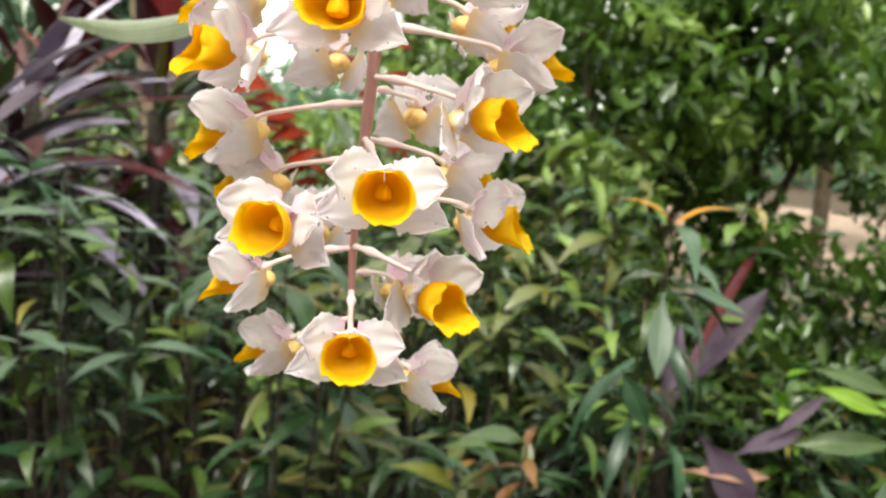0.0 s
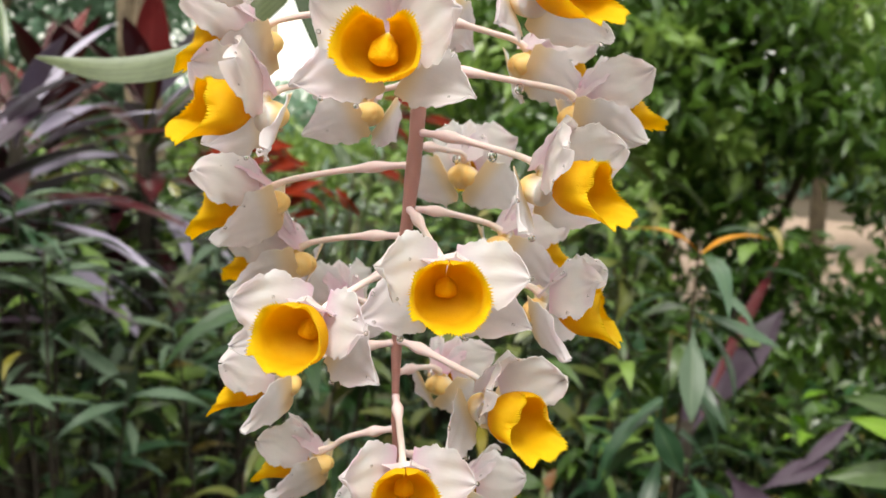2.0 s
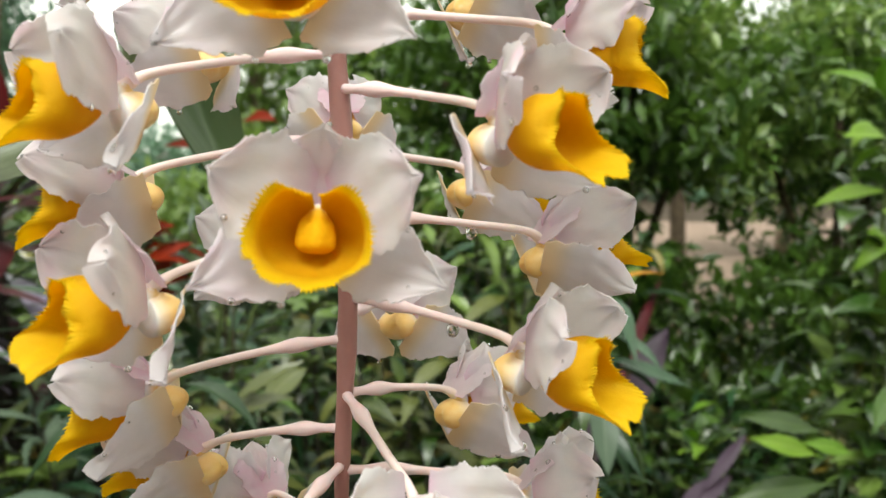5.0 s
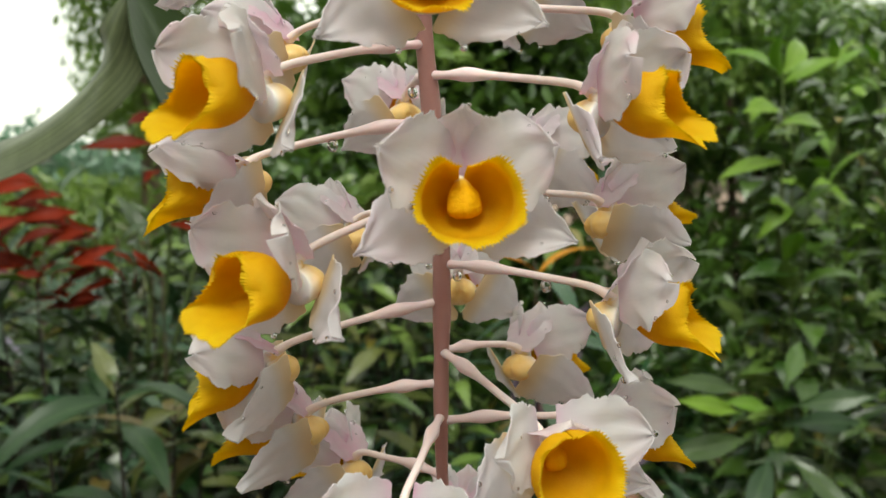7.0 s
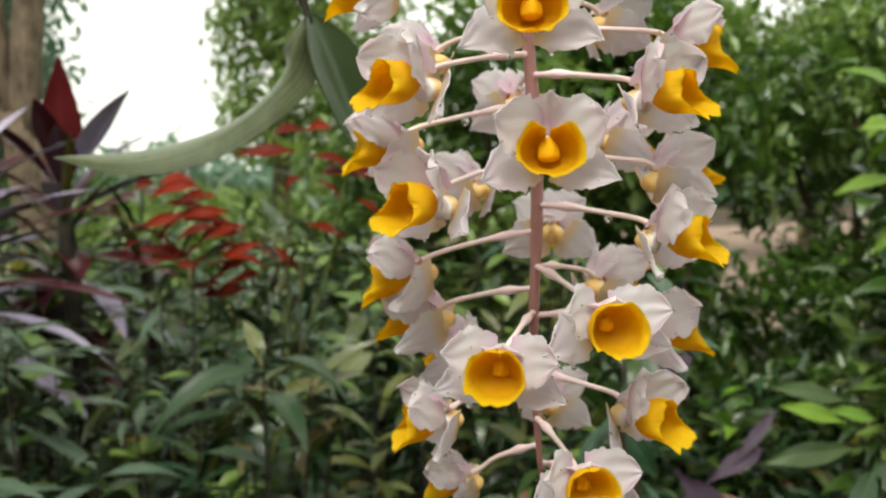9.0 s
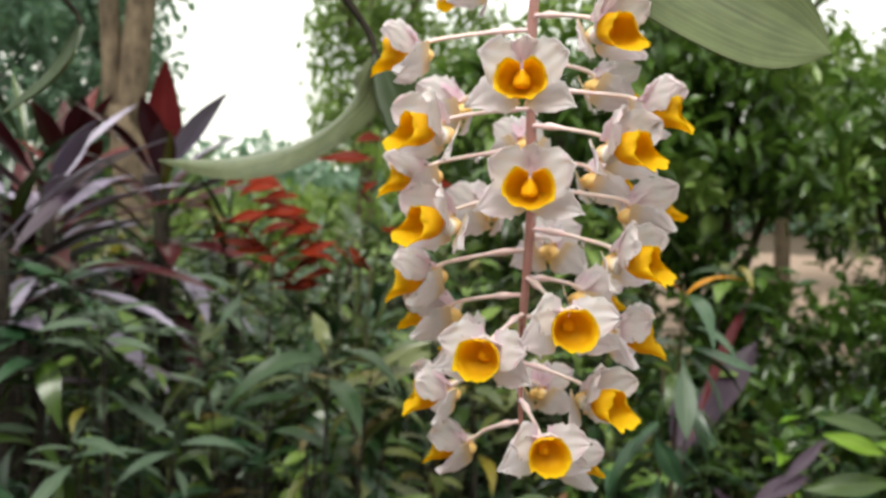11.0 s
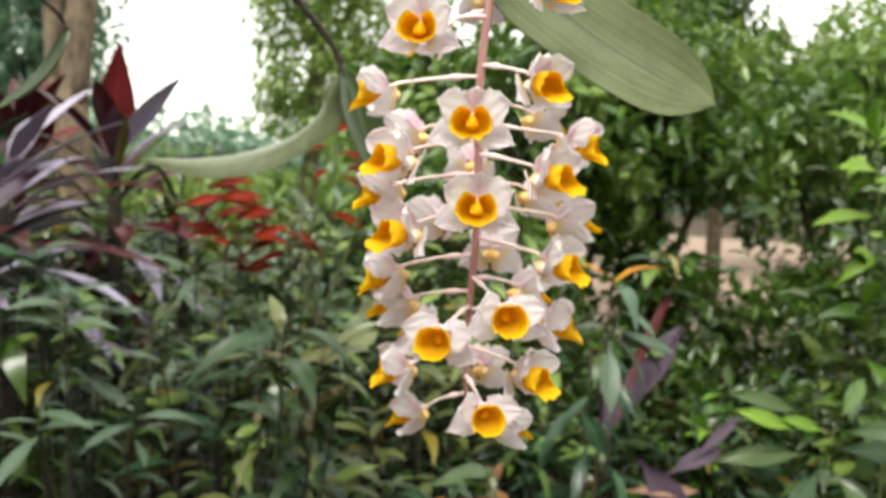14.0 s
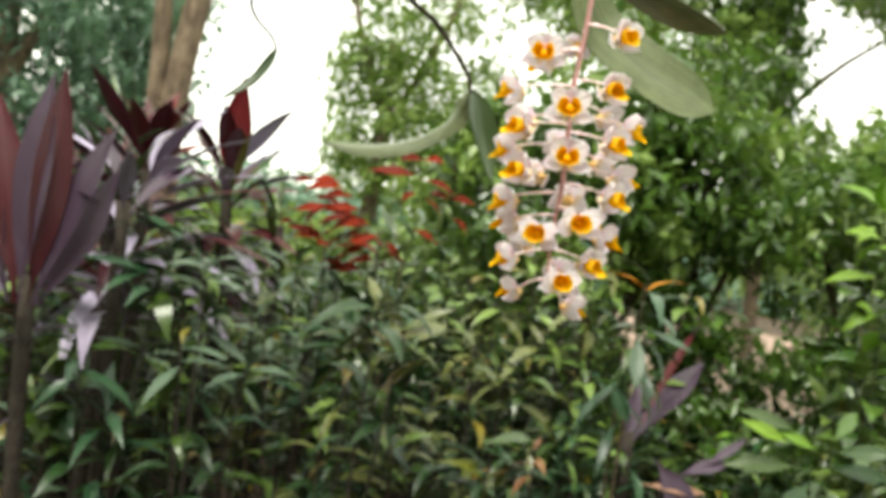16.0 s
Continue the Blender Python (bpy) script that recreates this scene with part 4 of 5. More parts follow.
    # silver highlights on the foliage, painted as pale leaves
    for p, az in [((-0.43, 1.75, 1.47), -70), ((-0.34, 1.75, 1.44), 60), ((-0.29, 1.76, 1.47), -150), ((-0.24, 1.75, 1.47), 100), ((-0.13, 1.76, 1.47), 80), ((-0.20, 1.74, 1.38), 40), ((-0.36, 1.73, 1.36), -40), ((-0.16, 1.74, 1.42), 160), ((-0.27, 1.72, 1.28), -130), ((-0.10, 1.74, 1.33), 120), ((-0.42, 1.74, 1.38), -100)]:
        part("leaf", r.choice(PALE), red, leaf_pose(Vector(p) - red.location, az, r.uniform(-20, 5), 0, 0.75), "leaf with silvery glare painted as pale colour")
    for a, b in [((-0.22, 1.78, 1.0), (-0.37, 1.74, 1.46)), ((-0.2, 1.78, 1.1), (-0.16, 1.80, 1.555)), ((-0.2, 1.78, 1.05), (-0.08, 1.78, 1.465)), ((-0.22, 1.78, 1.1), (-0.225, 1.745, 1.33))]:
        mid = [(p + q) / 2 for p, q in zip(a, b)]
        part("twig", mesh_of("twig", *swap(inside(red.location, tube_data(spline([a, (mid[0] + 0.02, mid[1], mid[2] + 0.03), b], 4), [0.005 - 0.0004 * i for i in range(9)], 6)), GREENSTEM)), red)
    # tall narrow-leaved shoot with two orange leaves at its top
    shoot = bush("shrub", "tall narrow-leaved shoot with two orange leaves on top", (0.303, 1.19, 0), 1.295, 0.02, 2, [BLUE, GREEN, BLUE], r, per_stem=7, first=0.80, rise=(-35, 35), group="", size=0.95)
    for i in range(8):
        part("leaf", r.choice(BLUE if i % 2 else GREEN), shoot, leaf_pose(Vector((0.0, -0.02, 1.29 - 0.022 * i)), 137 * i + 20, 24 - 4 * i + r.uniform(-10, 10), r.uniform(-20, 20), r.uniform(0.75, 1.0)))
    for az in (-75, 80):
        part("leaf", ORANGE[0], shoot, leaf_pose(Vector((0.0, -0.03, 1.32)), az, 42, 0, 0.85), "orange young leaf")
    blade(shoot, (0.282, 1.09, 1.240), (0.270, 1.02, 1.150), 0.031, LEAF_PALE, (-0.1, -0.9, 0.3))
    blade(shoot, (0.232, 1.04, 1.150), (0.268, 1.02, 1.082), 0.028, LEAF_BLUE, (-0.2, -0.9, 0.2))
    blade(shoot, (0.300, 1.15, 1.250), (0.395, 1.10, 1.225), 0.022, LEAF_BLUE, (0.1, -0.5, 0.8))
    # fresh yellow-green bushes at the path's side
    for x, y, h in [(0.88, 1.45, 1.0), (1.06, 1.60, 1.0), (0.95, 1.25, 0.88)]:
        bush("broadleaf_shrub", "fresh green shrub with broad bright leaves", (x, y, 0), h, 0.16, 4, [GREEN, SHADED, GREEN, BRIGHT], r, per_stem=11, first=0.45, rise=(0, 45), bark=GREENSTEM, group="broad-leaved shrubs", size=1.1)
    lime = bush("broadleaf_shrub", "shrub with long spreading leaves and a lime-green young shoot", (0.86, 1.44, 0), 0.95, 0.06, 3, [GREEN, ROUND], r, per_stem=7, first=0.6, rise=(0, 40), bark=GREENSTEM, group="broad-leaved shrubs", size=1.2)
    for foot, tip, w, mat in [((0.76, 1.40, 1.01), (0.636, 1.36, 1.066), 0.032, LEAF_BRIGHT), ((0.84, 1.43, 1.0), (0.745, 1.40, 1.04), 0.028, LEAF_BRIGHT), ((0.80, 1.45, 1.03), (0.65, 1.43, 1.085), 0.036, LEAF_GREEN),
                              ((0.80, 1.42, 0.955), (0.62, 1.40, 0.96), 0.044, LEAF_GREEN), ((0.82, 1.40, 0.93), (0.71, 1.30, 0.87), 0.042, LEAF_SHADED), ((0.88, 1.43, 1.0), (0.97, 1.33, 1.04), 0.040, LEAF_TREE),
                              ((0.88, 1.45, 0.96), (1.04, 1.42, 0.96), 0.044, LEAF_SHADED), ((0.86, 1.41, 0.92), (0.90, 1.28, 0.86), 0.045, LEAF_GREEN), ((0.89, 1.46, 1.02), (0.99, 1.53, 1.10), 0.036, LEAF_TREE)]:
        blade(lime, foot, tip, w, mat, (r.uniform(-0.5, 0.5), r.uniform(-1.1, -0.6), 0.6), 0.35)
    for x, y, h in [(1.35, 2.45, 0.82), (2.1, 2.75, 1.05), (1.55, 2.9, 0.74), (0.95, 2.45, 0.85), (2.4, 3.2, 1.4)]:
        bush("broadleaf_shrub", "open green shrub with broad leaves beside the path", (x, y, 0), h, 0.22, 5, [GREEN, ROUND, GREEN], r, per_stem=10, first=0.4, rise=(-10, 45), bark=GREENSTEM, group="open shrubs", size=0.85)
    for x, y, h in [(1.08, 1.76, 1.66), (1.32, 1.95, 1.60), (1.34, 1.62, 1.52), (1.52, 1.82, 1.66), (1.72, 2.3, 1.7), (0.98, 2.1, 0.88)]:
        bush("broadleaf_shrub", "tall fresh green shrub with upright bright shoots", (x, y, 0), h, 0.14, 4, [GREEN, ROUND, LIGHT], r, per_stem=22, first=0.35, rise=(5, 70), bark=GREENSTEM, group="tall broad-leaved shrubs", size=1.05, tops=BRIGHT)
    tall = bush("broadleaf_shrub", "tall shrub with an upright yellow-green shoot on top", (1.07, 1.73, 0), 1.5, 0.1, 4, [ROUND, LIGHT], r, per_stem=18, first=0.4, rise=(0, 60), bark=GREENSTEM, group="tall broad-leaved shrubs", size=1.1)
    part("stem", mesh_of("stem", *swap(tube_data(spline([(0, 0, 1.2), (0.01, 0, 1.42), (0, -0.01, 1.6)], 4), [0.006 - 0.0004 * i for i in range(9)], 6), GREENSTEM)), tall)
    for az, up, z, s in [(170, 74, 1.60, 1.25), (20, 70, 1.60, 1.2), (-70, 60, 1.59, 1.1), (90, 55, 1.58, 1.1), (-110, 20, 1.52, 1.2), (80, 15, 1.50, 1.25), (-60, 5, 1.42, 1.2), (120, 0, 1.38, 1.3), (-150, 0, 1.34, 1.2)]:
        part("leaf", r.choice(BRIGHT), tall, leaf_pose(Vector((0, -0.01, z)), az, up, math.copysign(40, math.sin(radians(az))), s), "yellow-green young leaf")


specials()


# ---- cordylines ----
def cordyline(label, at, crown, leaves, length, width, material, r, rise=(-25, 75), second=None, spear=None):
    """A ti plant: a bare cane with a tuft of long blades; crown: height of the tuft."""
    thing = tagged(empty("cordyline", at), label, "plant", "purple-leaved ti plants")
    pts = spline([(0, 0, 0), (0.02, 0.01, crown * 0.5), (0, 0, crown)], 6)
    part("stem", mesh_of("stem", *swap(tube_data(pts, [0.016] * len(pts), 9), CANE)), thing)
    turn = r.uniform(0, 360)
    for i in range(leaves):
        t = i / max(1, leaves - 1)
        turn += 137.5 + r.uniform(-12, 12)
        up = rise[0] + (rise[1] - rise[0]) * t + r.uniform(-8, 8)
        L = length * r.uniform(0.8, 1.1) * (1 - 0.15 * t)
        d = leaf_data(L, width * r.uniform(0.85, 1.1), 0.35 + 0.6 * (1 - t) * r.uniform(0.6, 1.2), 0.25, 0.5, 1.7, rows=11, cols=7, seed=r.randrange(9999), stalk=0.14)
        mat = second if second and r.random() < 0.4 else material
        part("leaf", mesh_of("leaf", *swap(d, mat)), thing, leaf_pose((0, 0, crown - 0.30 * (1 - t)), turn, up, r.uniform(-15, 15)))
    if spear:
        d = leaf_data(spear, width * 1.6, 0.05, 0.12, 0.42, 1.5, rows=12, cols=7, seed=4, stalk=0.05)
        part("leaf", mesh_of("leaf", *swap(d, LEAF_SPEAR)), thing, leaf_pose((0, 0, crown - 0.03), 180, 86, 0), "upright wine-red spear leaf")
    return thing


def cordylines():
    r = random.Random(31)
    cordyline("ti plant with wine-red and mauve-grey blades in the bed", (-0.76, 2.28, 0), 1.45, 38, 0.36, 0.066, LEAF_WINE, r, rise=(-25, 60), second=LEAF_PURPLE_SHEEN, spear=0.33)
    cordyline("ti plant with dark wine-red blades in the bed", (-1.06, 2.42, 0), 1.46, 30, 0.32, 0.065, LEAF_WINE, r, rise=(-20, 75), second=LEAF_SPEAR)
    cordyline("ti plant with drooping mauve-grey blades", (-0.90, 1.88, 0), 1.41, 34, 0.40, 0.054, LEAF_PURPLE_SHEEN, r, rise=(-10, 55), second=LEAF_WINE)
    for x, y, c, n, red in [(-1.28, 2.10, 1.32, 22, 1), (-1.02, 2.06, 1.32, 20, 1), (-1.22, 1.9, 1.30, 20, 0)]:
        cordyline("ti plant with arching mauve and wine-red blades", (x, y, 0), c, n, 0.36, 0.052, LEAF_PURPLE_SHEEN if not red else LEAF_WINE, r, rise=(15, 65), second=LEAF_PURPLE_SHEEN if red else LEAF_BLUE)
    for x, y, c in [(-0.72, 2.12, 1.36), (-0.98, 1.86, 1.36), (-0.58, 2.30, 1.30), (-1.12, 2.3, 1.5)]:
        # narrow green blades arching out between the dark ones
        cordyline("ti plant with narrow arching green blades", (x, y, 0), c, 16, 0.30, 0.026, LEAF_GREEN, r, rise=(5, 70), second=LEAF_BLUE)
    cordyline("ti plant with arching mauve-grey blades at the bed's edge", (-0.84, 1.52, 0), 1.33, 18, 0.36, 0.046, LEAF_PURPLE_SHEEN, r, rise=(8, 55), second=LEAF_PLUM)
    big = cordyline("tall ti plant with upright dark wine blades", (-0.93, 1.27, 0), 1.16, 4, 0.26, 0.06, LEAF_WINE, r, rise=(-30, 45), second=LEAF_PLUM)
    for dx, top, turned, w in ((-0.15, 1.43, -0.7, 0.07), (-0.09, 1.53, 0.5, 0.08), (-0.03, 1.58, -0.3, 0.085), (0.05, 1.59, 0.6, 0.075), (0.10, 1.50, -0.5, 0.08), (0.15, 1.40, 0.3, 0.07)):
        blade(big, (-0.93 + dx * 0.2, 1.26, 1.10), (-0.93 + dx, 1.22 + 0.4 * abs(dx), top), w, LEAF_WINE if turned > 0.4 else LEAF_PLUM, (turned, -1, 0.1), 0.3)
    low = cordyline("ti plant with broad purple blades among the shrubs", (0.48, 1.72, 0), 0.92, 2, 0.20, 0.045, LEAF_PLUM, r, rise=(-20, 40), second=LEAF_PLUM)
    blade(low, (0.486, 1.72, 0.885), (0.757, 2.00, 1.125), 0.085, LEAF_PLUM, (-0.6, -0.7, 0.4))
    blade(low, (0.470, 1.70, 0.88), (0.515, 1.78, 1.05), 0.045, LEAF_PLUM, (0.2, -0.9, 0.2))
    blade(low, (0.49, 1.66, 0.95), (0.69, 1.93, 1.25), 0.036, LEAF_WINE, (-0.8, -0.6, -0.1))
    foot = cordyline("low ti plant with drooping purple blades", (0.53, 1.52, 0), 0.86, 1, 0.14, 0.040, LEAF_PLUM, r, rise=(-10, 10))
    blade(foot, (0.495, 1.51, 0.905), (0.600, 1.46, 0.775), 0.072, LEAF_PLUM, (-0.2, -0.8, 0.6))
    blade(foot, (0.555, 1.51, 0.875), (0.715, 1.59, 0.915), 0.042, LEAF_PLUM, (-0.2, -0.6, 0.8))
    blade(foot, (0.620, 1.54, 0.89), (0.790, 1.68, 0.965), 0.026, LEAF_PLUM, (-0.2, -0.6, 0.8))
    blade(foot, (0.46, 1.48, 0.850), (0.63, 1.50, 0.848), 0.034, LEAF_DRY, (-0.1, -0.6, 0.8))


cordylines()


# ---- trees and far foliage ----
def scatter_leaves(name, centres, radii, per, size, material, seed, flat=0.6):
    """Many small folded leaves in clumps: centres (n, 3), radii (n), per: leaves a clump."""
    rng = np.random.default_rng(seed)
    n = len(centres)
    c = np.repeat(np.asarray(centres, float), per, axis=0)
    rad = np.repeat(np.asarray(radii, float), per)
    d = rng.normal(size=(n * per, 3))
    d /= np.linalg.norm(d, axis=1, keepdims=True)
    pos = c + d * (rad * rng.random(n * per) ** 0.45)[:, None] * np.array([1, 1, flat + 0.2])
    y = rng.normal(size=(n * per, 3)) + np.array([0, 0, -0.5])
    y /= np.linalg.norm(y, axis=1, keepdims=True)
    h = rng.normal(size=(n * per, 3)) * 0.6 + np.array([0, 0, 1.0])
    x = np.cross(y, h)
    x /= np.maximum(np.linalg.norm(x, axis=1, keepdims=True), 1e-6)
    z = np.cross(x, y)
    s = size * rng.uniform(0.6, 1.25, n * per)[:, None]
    base = [(0, 0, 0), (-0.19, 0.35, 0.05), (-0.15, 0.68, 0.03), (0, 1, -0.12), (0.15, 0.68, 0.03), (0.19, 0.35, 0.05), (0, 0.5, -0.02)]
    verts = np.stack([pos + s * (x * a + y * b + z * e) for a, b, e in base], axis=1).reshape(-1, 3)
    uv = np.tile(np.array([(0.5, 0), (0.05, 0.35), (0.1, 0.68), (0.5, 1), (0.9, 0.68), (0.95, 0.35), (0.5, 0.5)]), (n * per, 1))
    o = (np.arange(n * per) * 7)[:, None]
    faces = np.concatenate([o + np.array(q) for q in ((0, 6, 2, 1), (6, 3, 2, 2), (0, 5, 4, 6), (6, 4, 3, 3))]).tolist()
    faces = [tuple(f[:3]) if f[2] == f[3] else tuple(f) for f in faces]
    return mesh_of(name, verts.tolist(), faces, material, uv)


def clumps(rng, n, centre, size, hollow=0.4):
    d = rng.normal(size=(n, 3))
    d /= np.linalg.norm(d, axis=1, keepdims=True)
    return np.asarray(centre) + d * (hollow + (1 - hollow) * rng.random((n, 1))) * np.asarray(size)


def limb(a, b, r0, r1, bow=0.0, sides=8):
    a, b = Vector(a), Vector(b)
    mid = (a + b) / 2 + Vector((bow, bow * 0.5, abs(bow)))
    pts = spline([a, mid, b], 5)
    return tube_data(pts, [r0 + (r1 - r0) * i / (len(pts) - 1) for i in range(len(pts))], sides)


def tree(label, at, limbs, crowns, per, leaf, material, seed, bark=BARK, group="trees round the bed"):
    """limbs: (from, to, r0, r1) in tree space; crowns: (centre, size, clumps, clump radius)."""
    thing = tagged(empty("tree", at), label, "tree", group)
    rng = np.random.default_rng(seed)
    part("trunk", mesh_of("trunk", *swap(limb(*limbs[0], 0.05, 14), bark)), thing)
    for i, q in enumerate(limbs[1:]):
        part("limb", mesh_of("limb", *swap(limb(*q, 0.06 * (-1) ** i, 9), bark)), thing)
    for k, (centre, size, n, rad) in enumerate(crowns):
        c = clumps(rng, n, centre, size)
        tagged(part("crown", scatter_leaves("crown", c, rad * rng.uniform(0.6, 1.3, n), per, leaf, material[k % len(material)] if isinstance(material, tuple) else material, seed + 1 + k), thing), kind="stuff")
    return thing


def trees():
    # forked grey trunk behind the ti plants
    tree("forked tree with pale grey-brown bark and dark foliage above", (-1.80, 5.13, 0),
         [((0.03, 0, 0), (0.03, 0, 1.80), 0.115, 0.098), ((-0.03, 0, 1.62), (-0.25, -0.1, 3.4), 0.060, 0.05), ((0.05, 0, 1.62), (0.38, 0, 3.4), 0.086, 0.07)],
         [((0, 0, 4.2), (1.6, 1.2, 0.7), 60, 0.35)], 50, 0.13, LEAF_HAZED, 3)
    # far trees behind it, their haze painted into the leaf colour
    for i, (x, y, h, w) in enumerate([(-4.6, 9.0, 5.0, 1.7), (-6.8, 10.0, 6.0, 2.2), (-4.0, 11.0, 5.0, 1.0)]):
        tree("tall dense tree with green foliage tinted bluish by painted haze", (x, y, 0), [((0, 0, 0), (0, 0, h * 0.7), 0.18, 0.08), ((0, 0, h * 0.4), (0.8, 0, h * 0.8), 0.08, 0.03)],
             [((0, 0, h * 0.55), (w, 1.5, h * 0.48), 150, 0.42)], 55, 0.16, LEAF_HAZED, 20 + i)
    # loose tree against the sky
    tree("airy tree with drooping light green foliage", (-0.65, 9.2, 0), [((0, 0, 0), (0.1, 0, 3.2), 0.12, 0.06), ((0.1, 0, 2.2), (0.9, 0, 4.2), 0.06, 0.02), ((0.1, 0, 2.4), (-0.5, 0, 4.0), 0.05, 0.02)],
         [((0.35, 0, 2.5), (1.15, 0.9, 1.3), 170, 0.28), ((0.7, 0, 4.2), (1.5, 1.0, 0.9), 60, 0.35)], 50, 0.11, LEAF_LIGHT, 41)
    # thick small-leaved trees at the path's side
    for i, (x, y, lo, hi, w) in enumerate([(0.66, 3.0, 0.75, 2.3, 0.42), (1.95, 3.3, 1.2, 2.15, 0.72), (2.5, 3.7, 1.35, 2.05, 0.7), (0.30, 3.7, 0.8, 2.1, 0.55), (2.75, 3.0, 0.2, 1.7, 0.45), (1.00, 3.05, 1.16, 2.3, 0.42), (2.35, 3.2, 0.2, 1.4, 0.36)]):
        tree("bushy tree with small glossy green leaves", (x, y, 0), [((0, 0, 0), (0.03, 0, hi * 0.75), 0.022, 0.014), ((0, 0, hi * 0.35), (0.3, 0, hi * 0.85), 0.02, 0.008), ((0, 0, hi * 0.4), (-0.28, 0.05, hi * 0.8), 0.02, 0.008)],
             [((0, 0, (lo + hi) / 2), (w, 0.5, (hi - lo) / 2), 62, 0.16), ((0, 0, (lo + hi) / 2), (w * 1.1, 0.55, (hi - lo) / 1.9), 24, 0.14)], 56, 0.08, (LEAF_TREE, LEAF_LIGHT), 60 + i, bark=TWIG, group="small-leaved trees")
    # loose foliage in front of the path
    for x, y, z, w, hh, n in [(1.06, 2.95, 0.85, 0.15, 0.40, 30), (1.80, 3.05, 0.98, 0.40, 0.24, 16), (1.42, 3.0, 1.02, 0.22, 0.12, 6), (1.35, 2.9, 0.64, 0.40, 0.14, 18)]:
        tree("loose small-leaved bush in front of the path", (x, y, 0), [((0, 0, 0), (0.02, 0, z), 0.012, 0.006), ((0, 0, z * 0.6), (-0.12, 0, z), 0.006, 0.003)],
             [((0, 0, z), (w, 0.3, hh), n, 0.12)], 60, 0.07, (LEAF_TREE, LEAF_SHADED), 70 + int(x * 10), bark=GREENSTEM, group="loose bushes by the path")
    tree("tall tree with overhanging green boughs", (3.0, 7.0, 0), [((0, 0, 0), (-0.3, 0, 3.9), 0.07, 0.04), ((-0.2, 0, 2.6), (-1.3, -0.6, 3.9), 0.03, 0.01), ((-0.1, 0, 2.7), (1.1, 0, 3.75), 0.03, 0.012)],
         [((-0.1, -0.1, 2.30), (0.6, 0.3, 0.38), 14, 0.17), ((-0.95, -0.3, 3.25), (0.70, 0.6, 0.60), 46, 0.2), ((-0.50, -0.3, 3.05), (0.46, 0.5, 0.85), 84, 0.2), ((1.0, -0.2, 2.30), (1.5, 0.5, 0.62), 110, 0.22), ((-0.4, -0.5, 4.05), (1.7, 0.8, 0.42), 70, 0.24), ((0.65, -0.5, 3.85), (1.0, 0.7, 0.34), 44, 0.2), ((1.5, 0, 3.95), (1.2, 0.8, 0.42), 34, 0.22), ((-1.9, -0.5, 3.3), (0.6, 0.6, 0.6), 36, 0.2)], 50, 0.10, (LEAF_TREE, LEAF_LIGHT), 80, bark=TWIG)
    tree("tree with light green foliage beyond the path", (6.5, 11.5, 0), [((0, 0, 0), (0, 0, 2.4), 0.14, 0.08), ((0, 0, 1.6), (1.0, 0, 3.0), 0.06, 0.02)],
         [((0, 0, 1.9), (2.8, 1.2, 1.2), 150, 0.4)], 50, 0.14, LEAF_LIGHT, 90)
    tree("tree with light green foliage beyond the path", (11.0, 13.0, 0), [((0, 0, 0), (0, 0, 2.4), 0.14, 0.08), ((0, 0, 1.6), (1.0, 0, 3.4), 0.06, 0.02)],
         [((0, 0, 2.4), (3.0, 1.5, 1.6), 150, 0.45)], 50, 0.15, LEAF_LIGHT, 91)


def light_blocking_trees():
    """Unseen trees added behind and beside the camera to cut the frontal sky light."""
    for i, (x, y, h, w) in enumerate([(-4.2, -3.4, 5.2, 1.9), (-0.6, -4.6, 5.6, 2.1), (3.2, -3.6, 5.0, 1.9), (5.6, 0.6, 4.6, 1.6), (-5.6, 1.0, 4.8, 1.6)]):
        tree("unseen broad leafy tree added to block light from behind", (x, y, 0), [((0, 0, 0), (0.1, 0, h * 0.7), 0.14, 0.06), ((0, 0, h * 0.35), (0.9, 0.2, h * 0.75), 0.06, 0.02), ((0, 0, h * 0.4), (-0.8, -0.2, h * 0.8), 0.06, 0.02)],
             [((0, 0, h * 0.52), (w, w * 0.7, h * 0.46), 130, 0.5)], 40, 0.22, LEAF_TREE, 300 + i, group="trees on the wooded side")


def bearing_tree():
    """The trunk and bough that the orchid grows on and hangs from."""
    thing = tagged(empty("tree", (-1.05, 0.15, 0)), "grey-barked tree trunk whose low bough carries the orchid", "tree")
    part("trunk", mesh_of("trunk", *swap(limb((0, 0, -0.05), (-0.12, 0.05, 2.9), 0.10, 0.07, 0.03, 14), BARK)), thing)
    bough = spline([(-0.07, 0.02, 1.72), (0.35, 0.22, 1.88), (0.92, 0.49, 1.905), (1.35, 0.70, 1.96), (1.75, 0.85, 2.08)], 6)
    part("bough", mesh_of("bough", *swap(tube_data(bough, [0.035 - 0.022 * i / (len(bough) - 1) for i in range(len(bough))], 10), BARK)), thing)


trees()
light_blocking_trees()
bearing_tree()


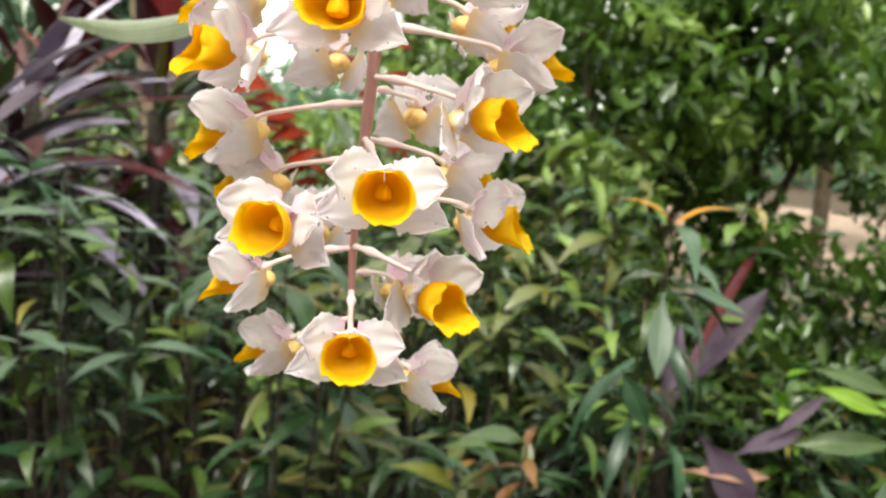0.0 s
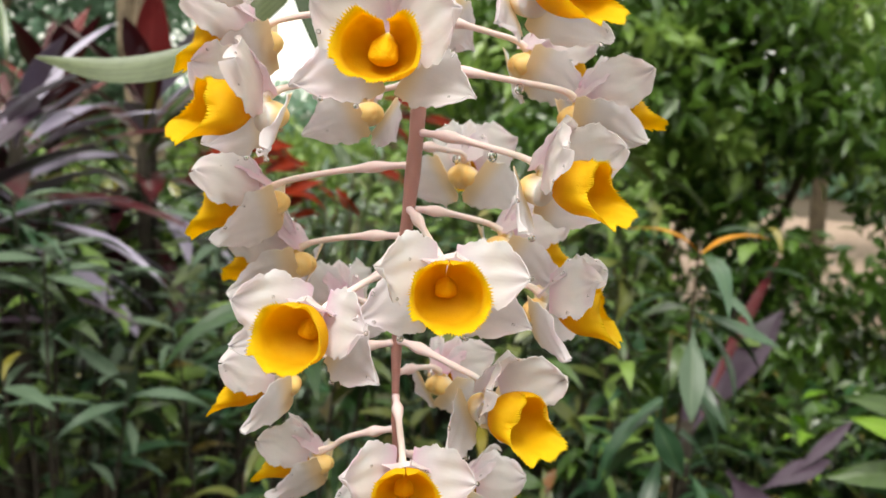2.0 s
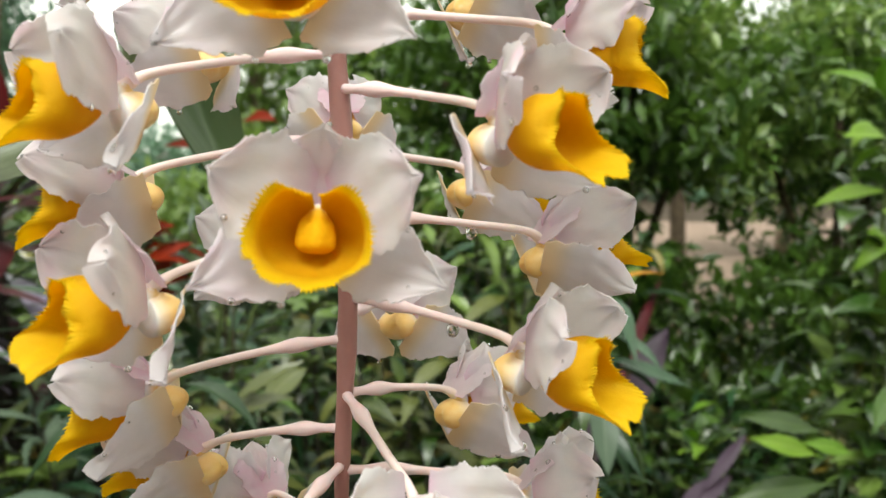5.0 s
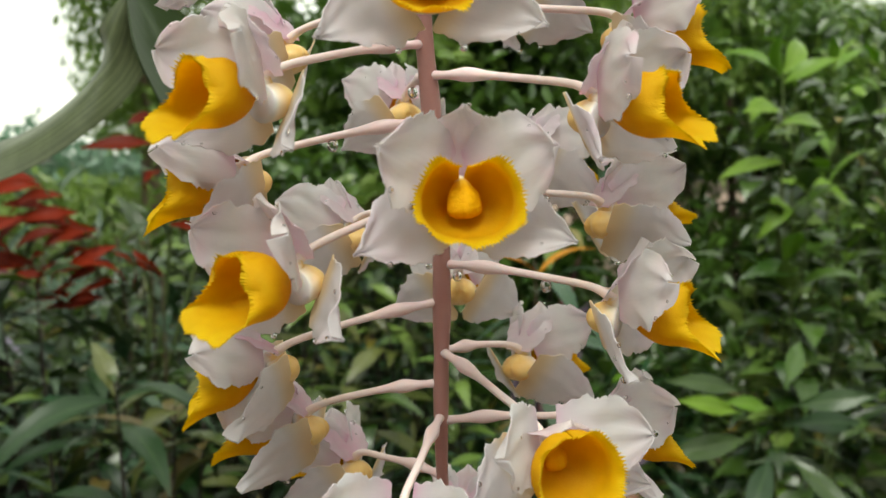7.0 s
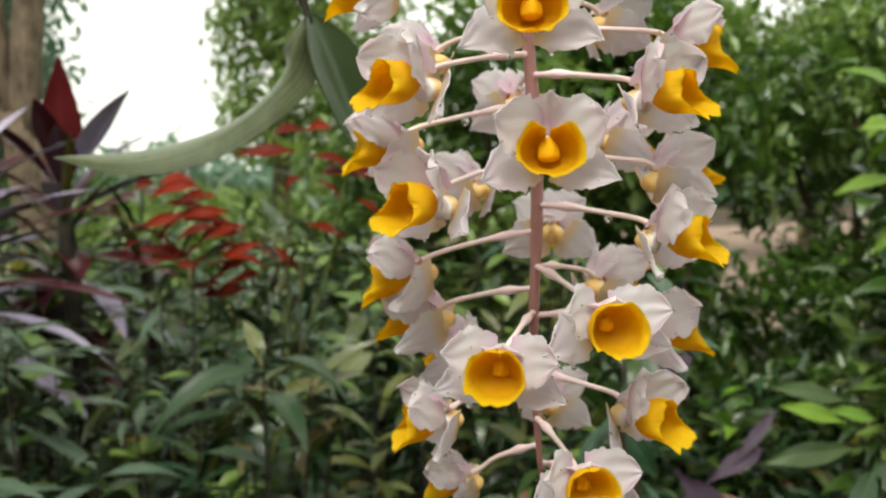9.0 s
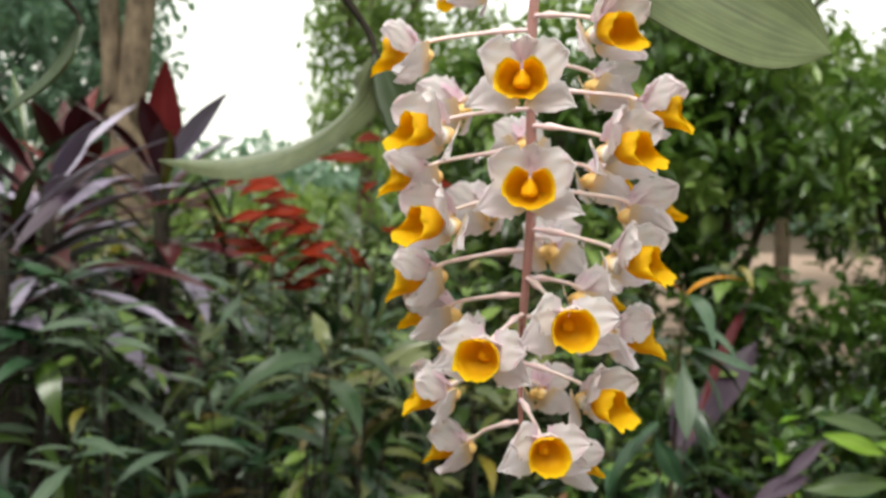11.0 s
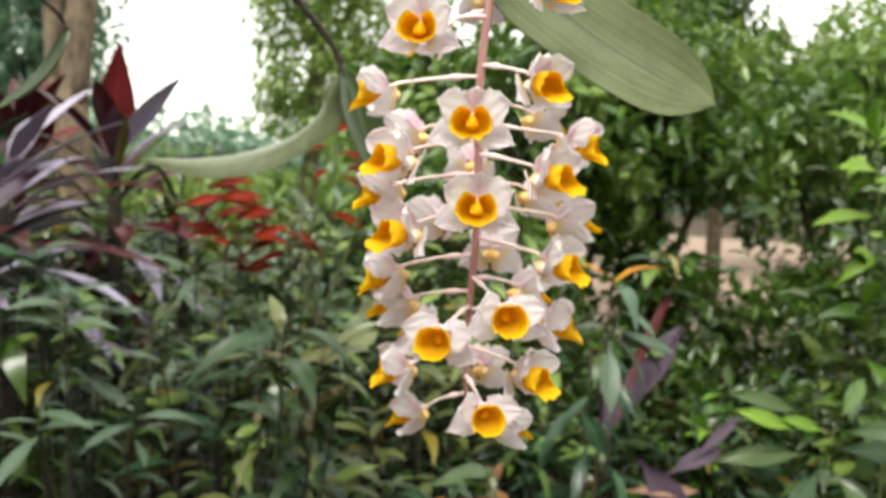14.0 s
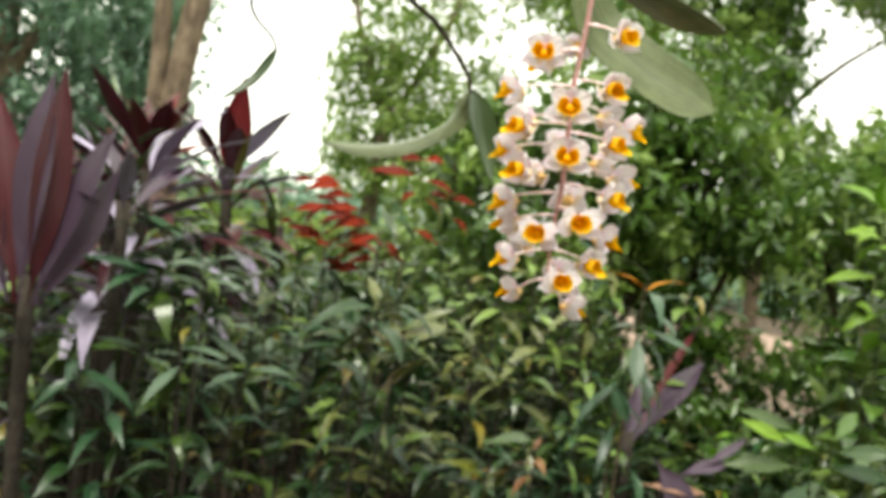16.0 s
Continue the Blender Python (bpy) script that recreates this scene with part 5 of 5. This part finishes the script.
def undergrowth():
    """Low foliage behind the bed, too dense to count."""
    rng = np.random.default_rng(8)
    pts = np.column_stack([rng.uniform(-3.2, 1.0, 260), rng.uniform(3.2, 5.2, 260), rng.uniform(0.1, 1.1, 260)])
    tagged(new("undergrowth", scatter_leaves("undergrowth", pts, rng.uniform(0.15, 0.28, 260), 45, 0.12, LEAF_GREEN, 9)), "dense dark green undergrowth behind the bed", "foliage", kind="stuff")
    pts = np.column_stack([rng.uniform(0.4, 5.0, 420), rng.uniform(2.3, 5.5, 420), rng.uniform(0.05, 0.78, 420)])
    pts[:, 2] *= np.where(pts[:, 1] > 3.4, 0.6, 1.05)
    tagged(new("undergrowth", scatter_leaves("undergrowth", pts, rng.uniform(0.14, 0.26, 420), 45, 0.10, LEAF_GREEN, 10)), "low green undergrowth beside the path", "foliage", kind="stuff")
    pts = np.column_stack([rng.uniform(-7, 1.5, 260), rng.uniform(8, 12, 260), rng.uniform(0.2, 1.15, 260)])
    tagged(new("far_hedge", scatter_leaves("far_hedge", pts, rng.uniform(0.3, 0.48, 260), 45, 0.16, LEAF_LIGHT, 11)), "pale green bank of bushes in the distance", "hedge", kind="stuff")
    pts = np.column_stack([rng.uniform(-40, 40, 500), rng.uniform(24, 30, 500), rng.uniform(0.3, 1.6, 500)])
    tagged(new("far_hedge", scatter_leaves("far_hedge", pts, rng.uniform(0.9, 1.8, 500), 40, 0.5, LEAF_HAZED, 12)), "far line of trees", "hedge", kind="stuff")


undergrowth()


def earth_path():
    n, m = 24, 10
    verts, uvs = [], []
    for j in range(m + 1):
        for i in range(n + 1):
            u, v = i / n, j / m
            x = 1.5 + 12 * u
            y = 6.5 + 11 * v + 0.3 * math.sin(x * 1.3)
            verts.append((x, y, 0.045 + 0.03 * noise.noise(Vector((x, y, 3)))))
            uvs.append((u, v))
    faces = [(j * (n + 1) + i, j * (n + 1) + i + 1, (j + 1) * (n + 1) + i + 1, (j + 1) * (n + 1) + i) for j in range(m) for i in range(n)]
    tagged(new("path", mesh_of("path", verts, faces, PATH_EARTH, uvs)), "pale brown beaten-earth path", "path", kind="structure")


earth_path()
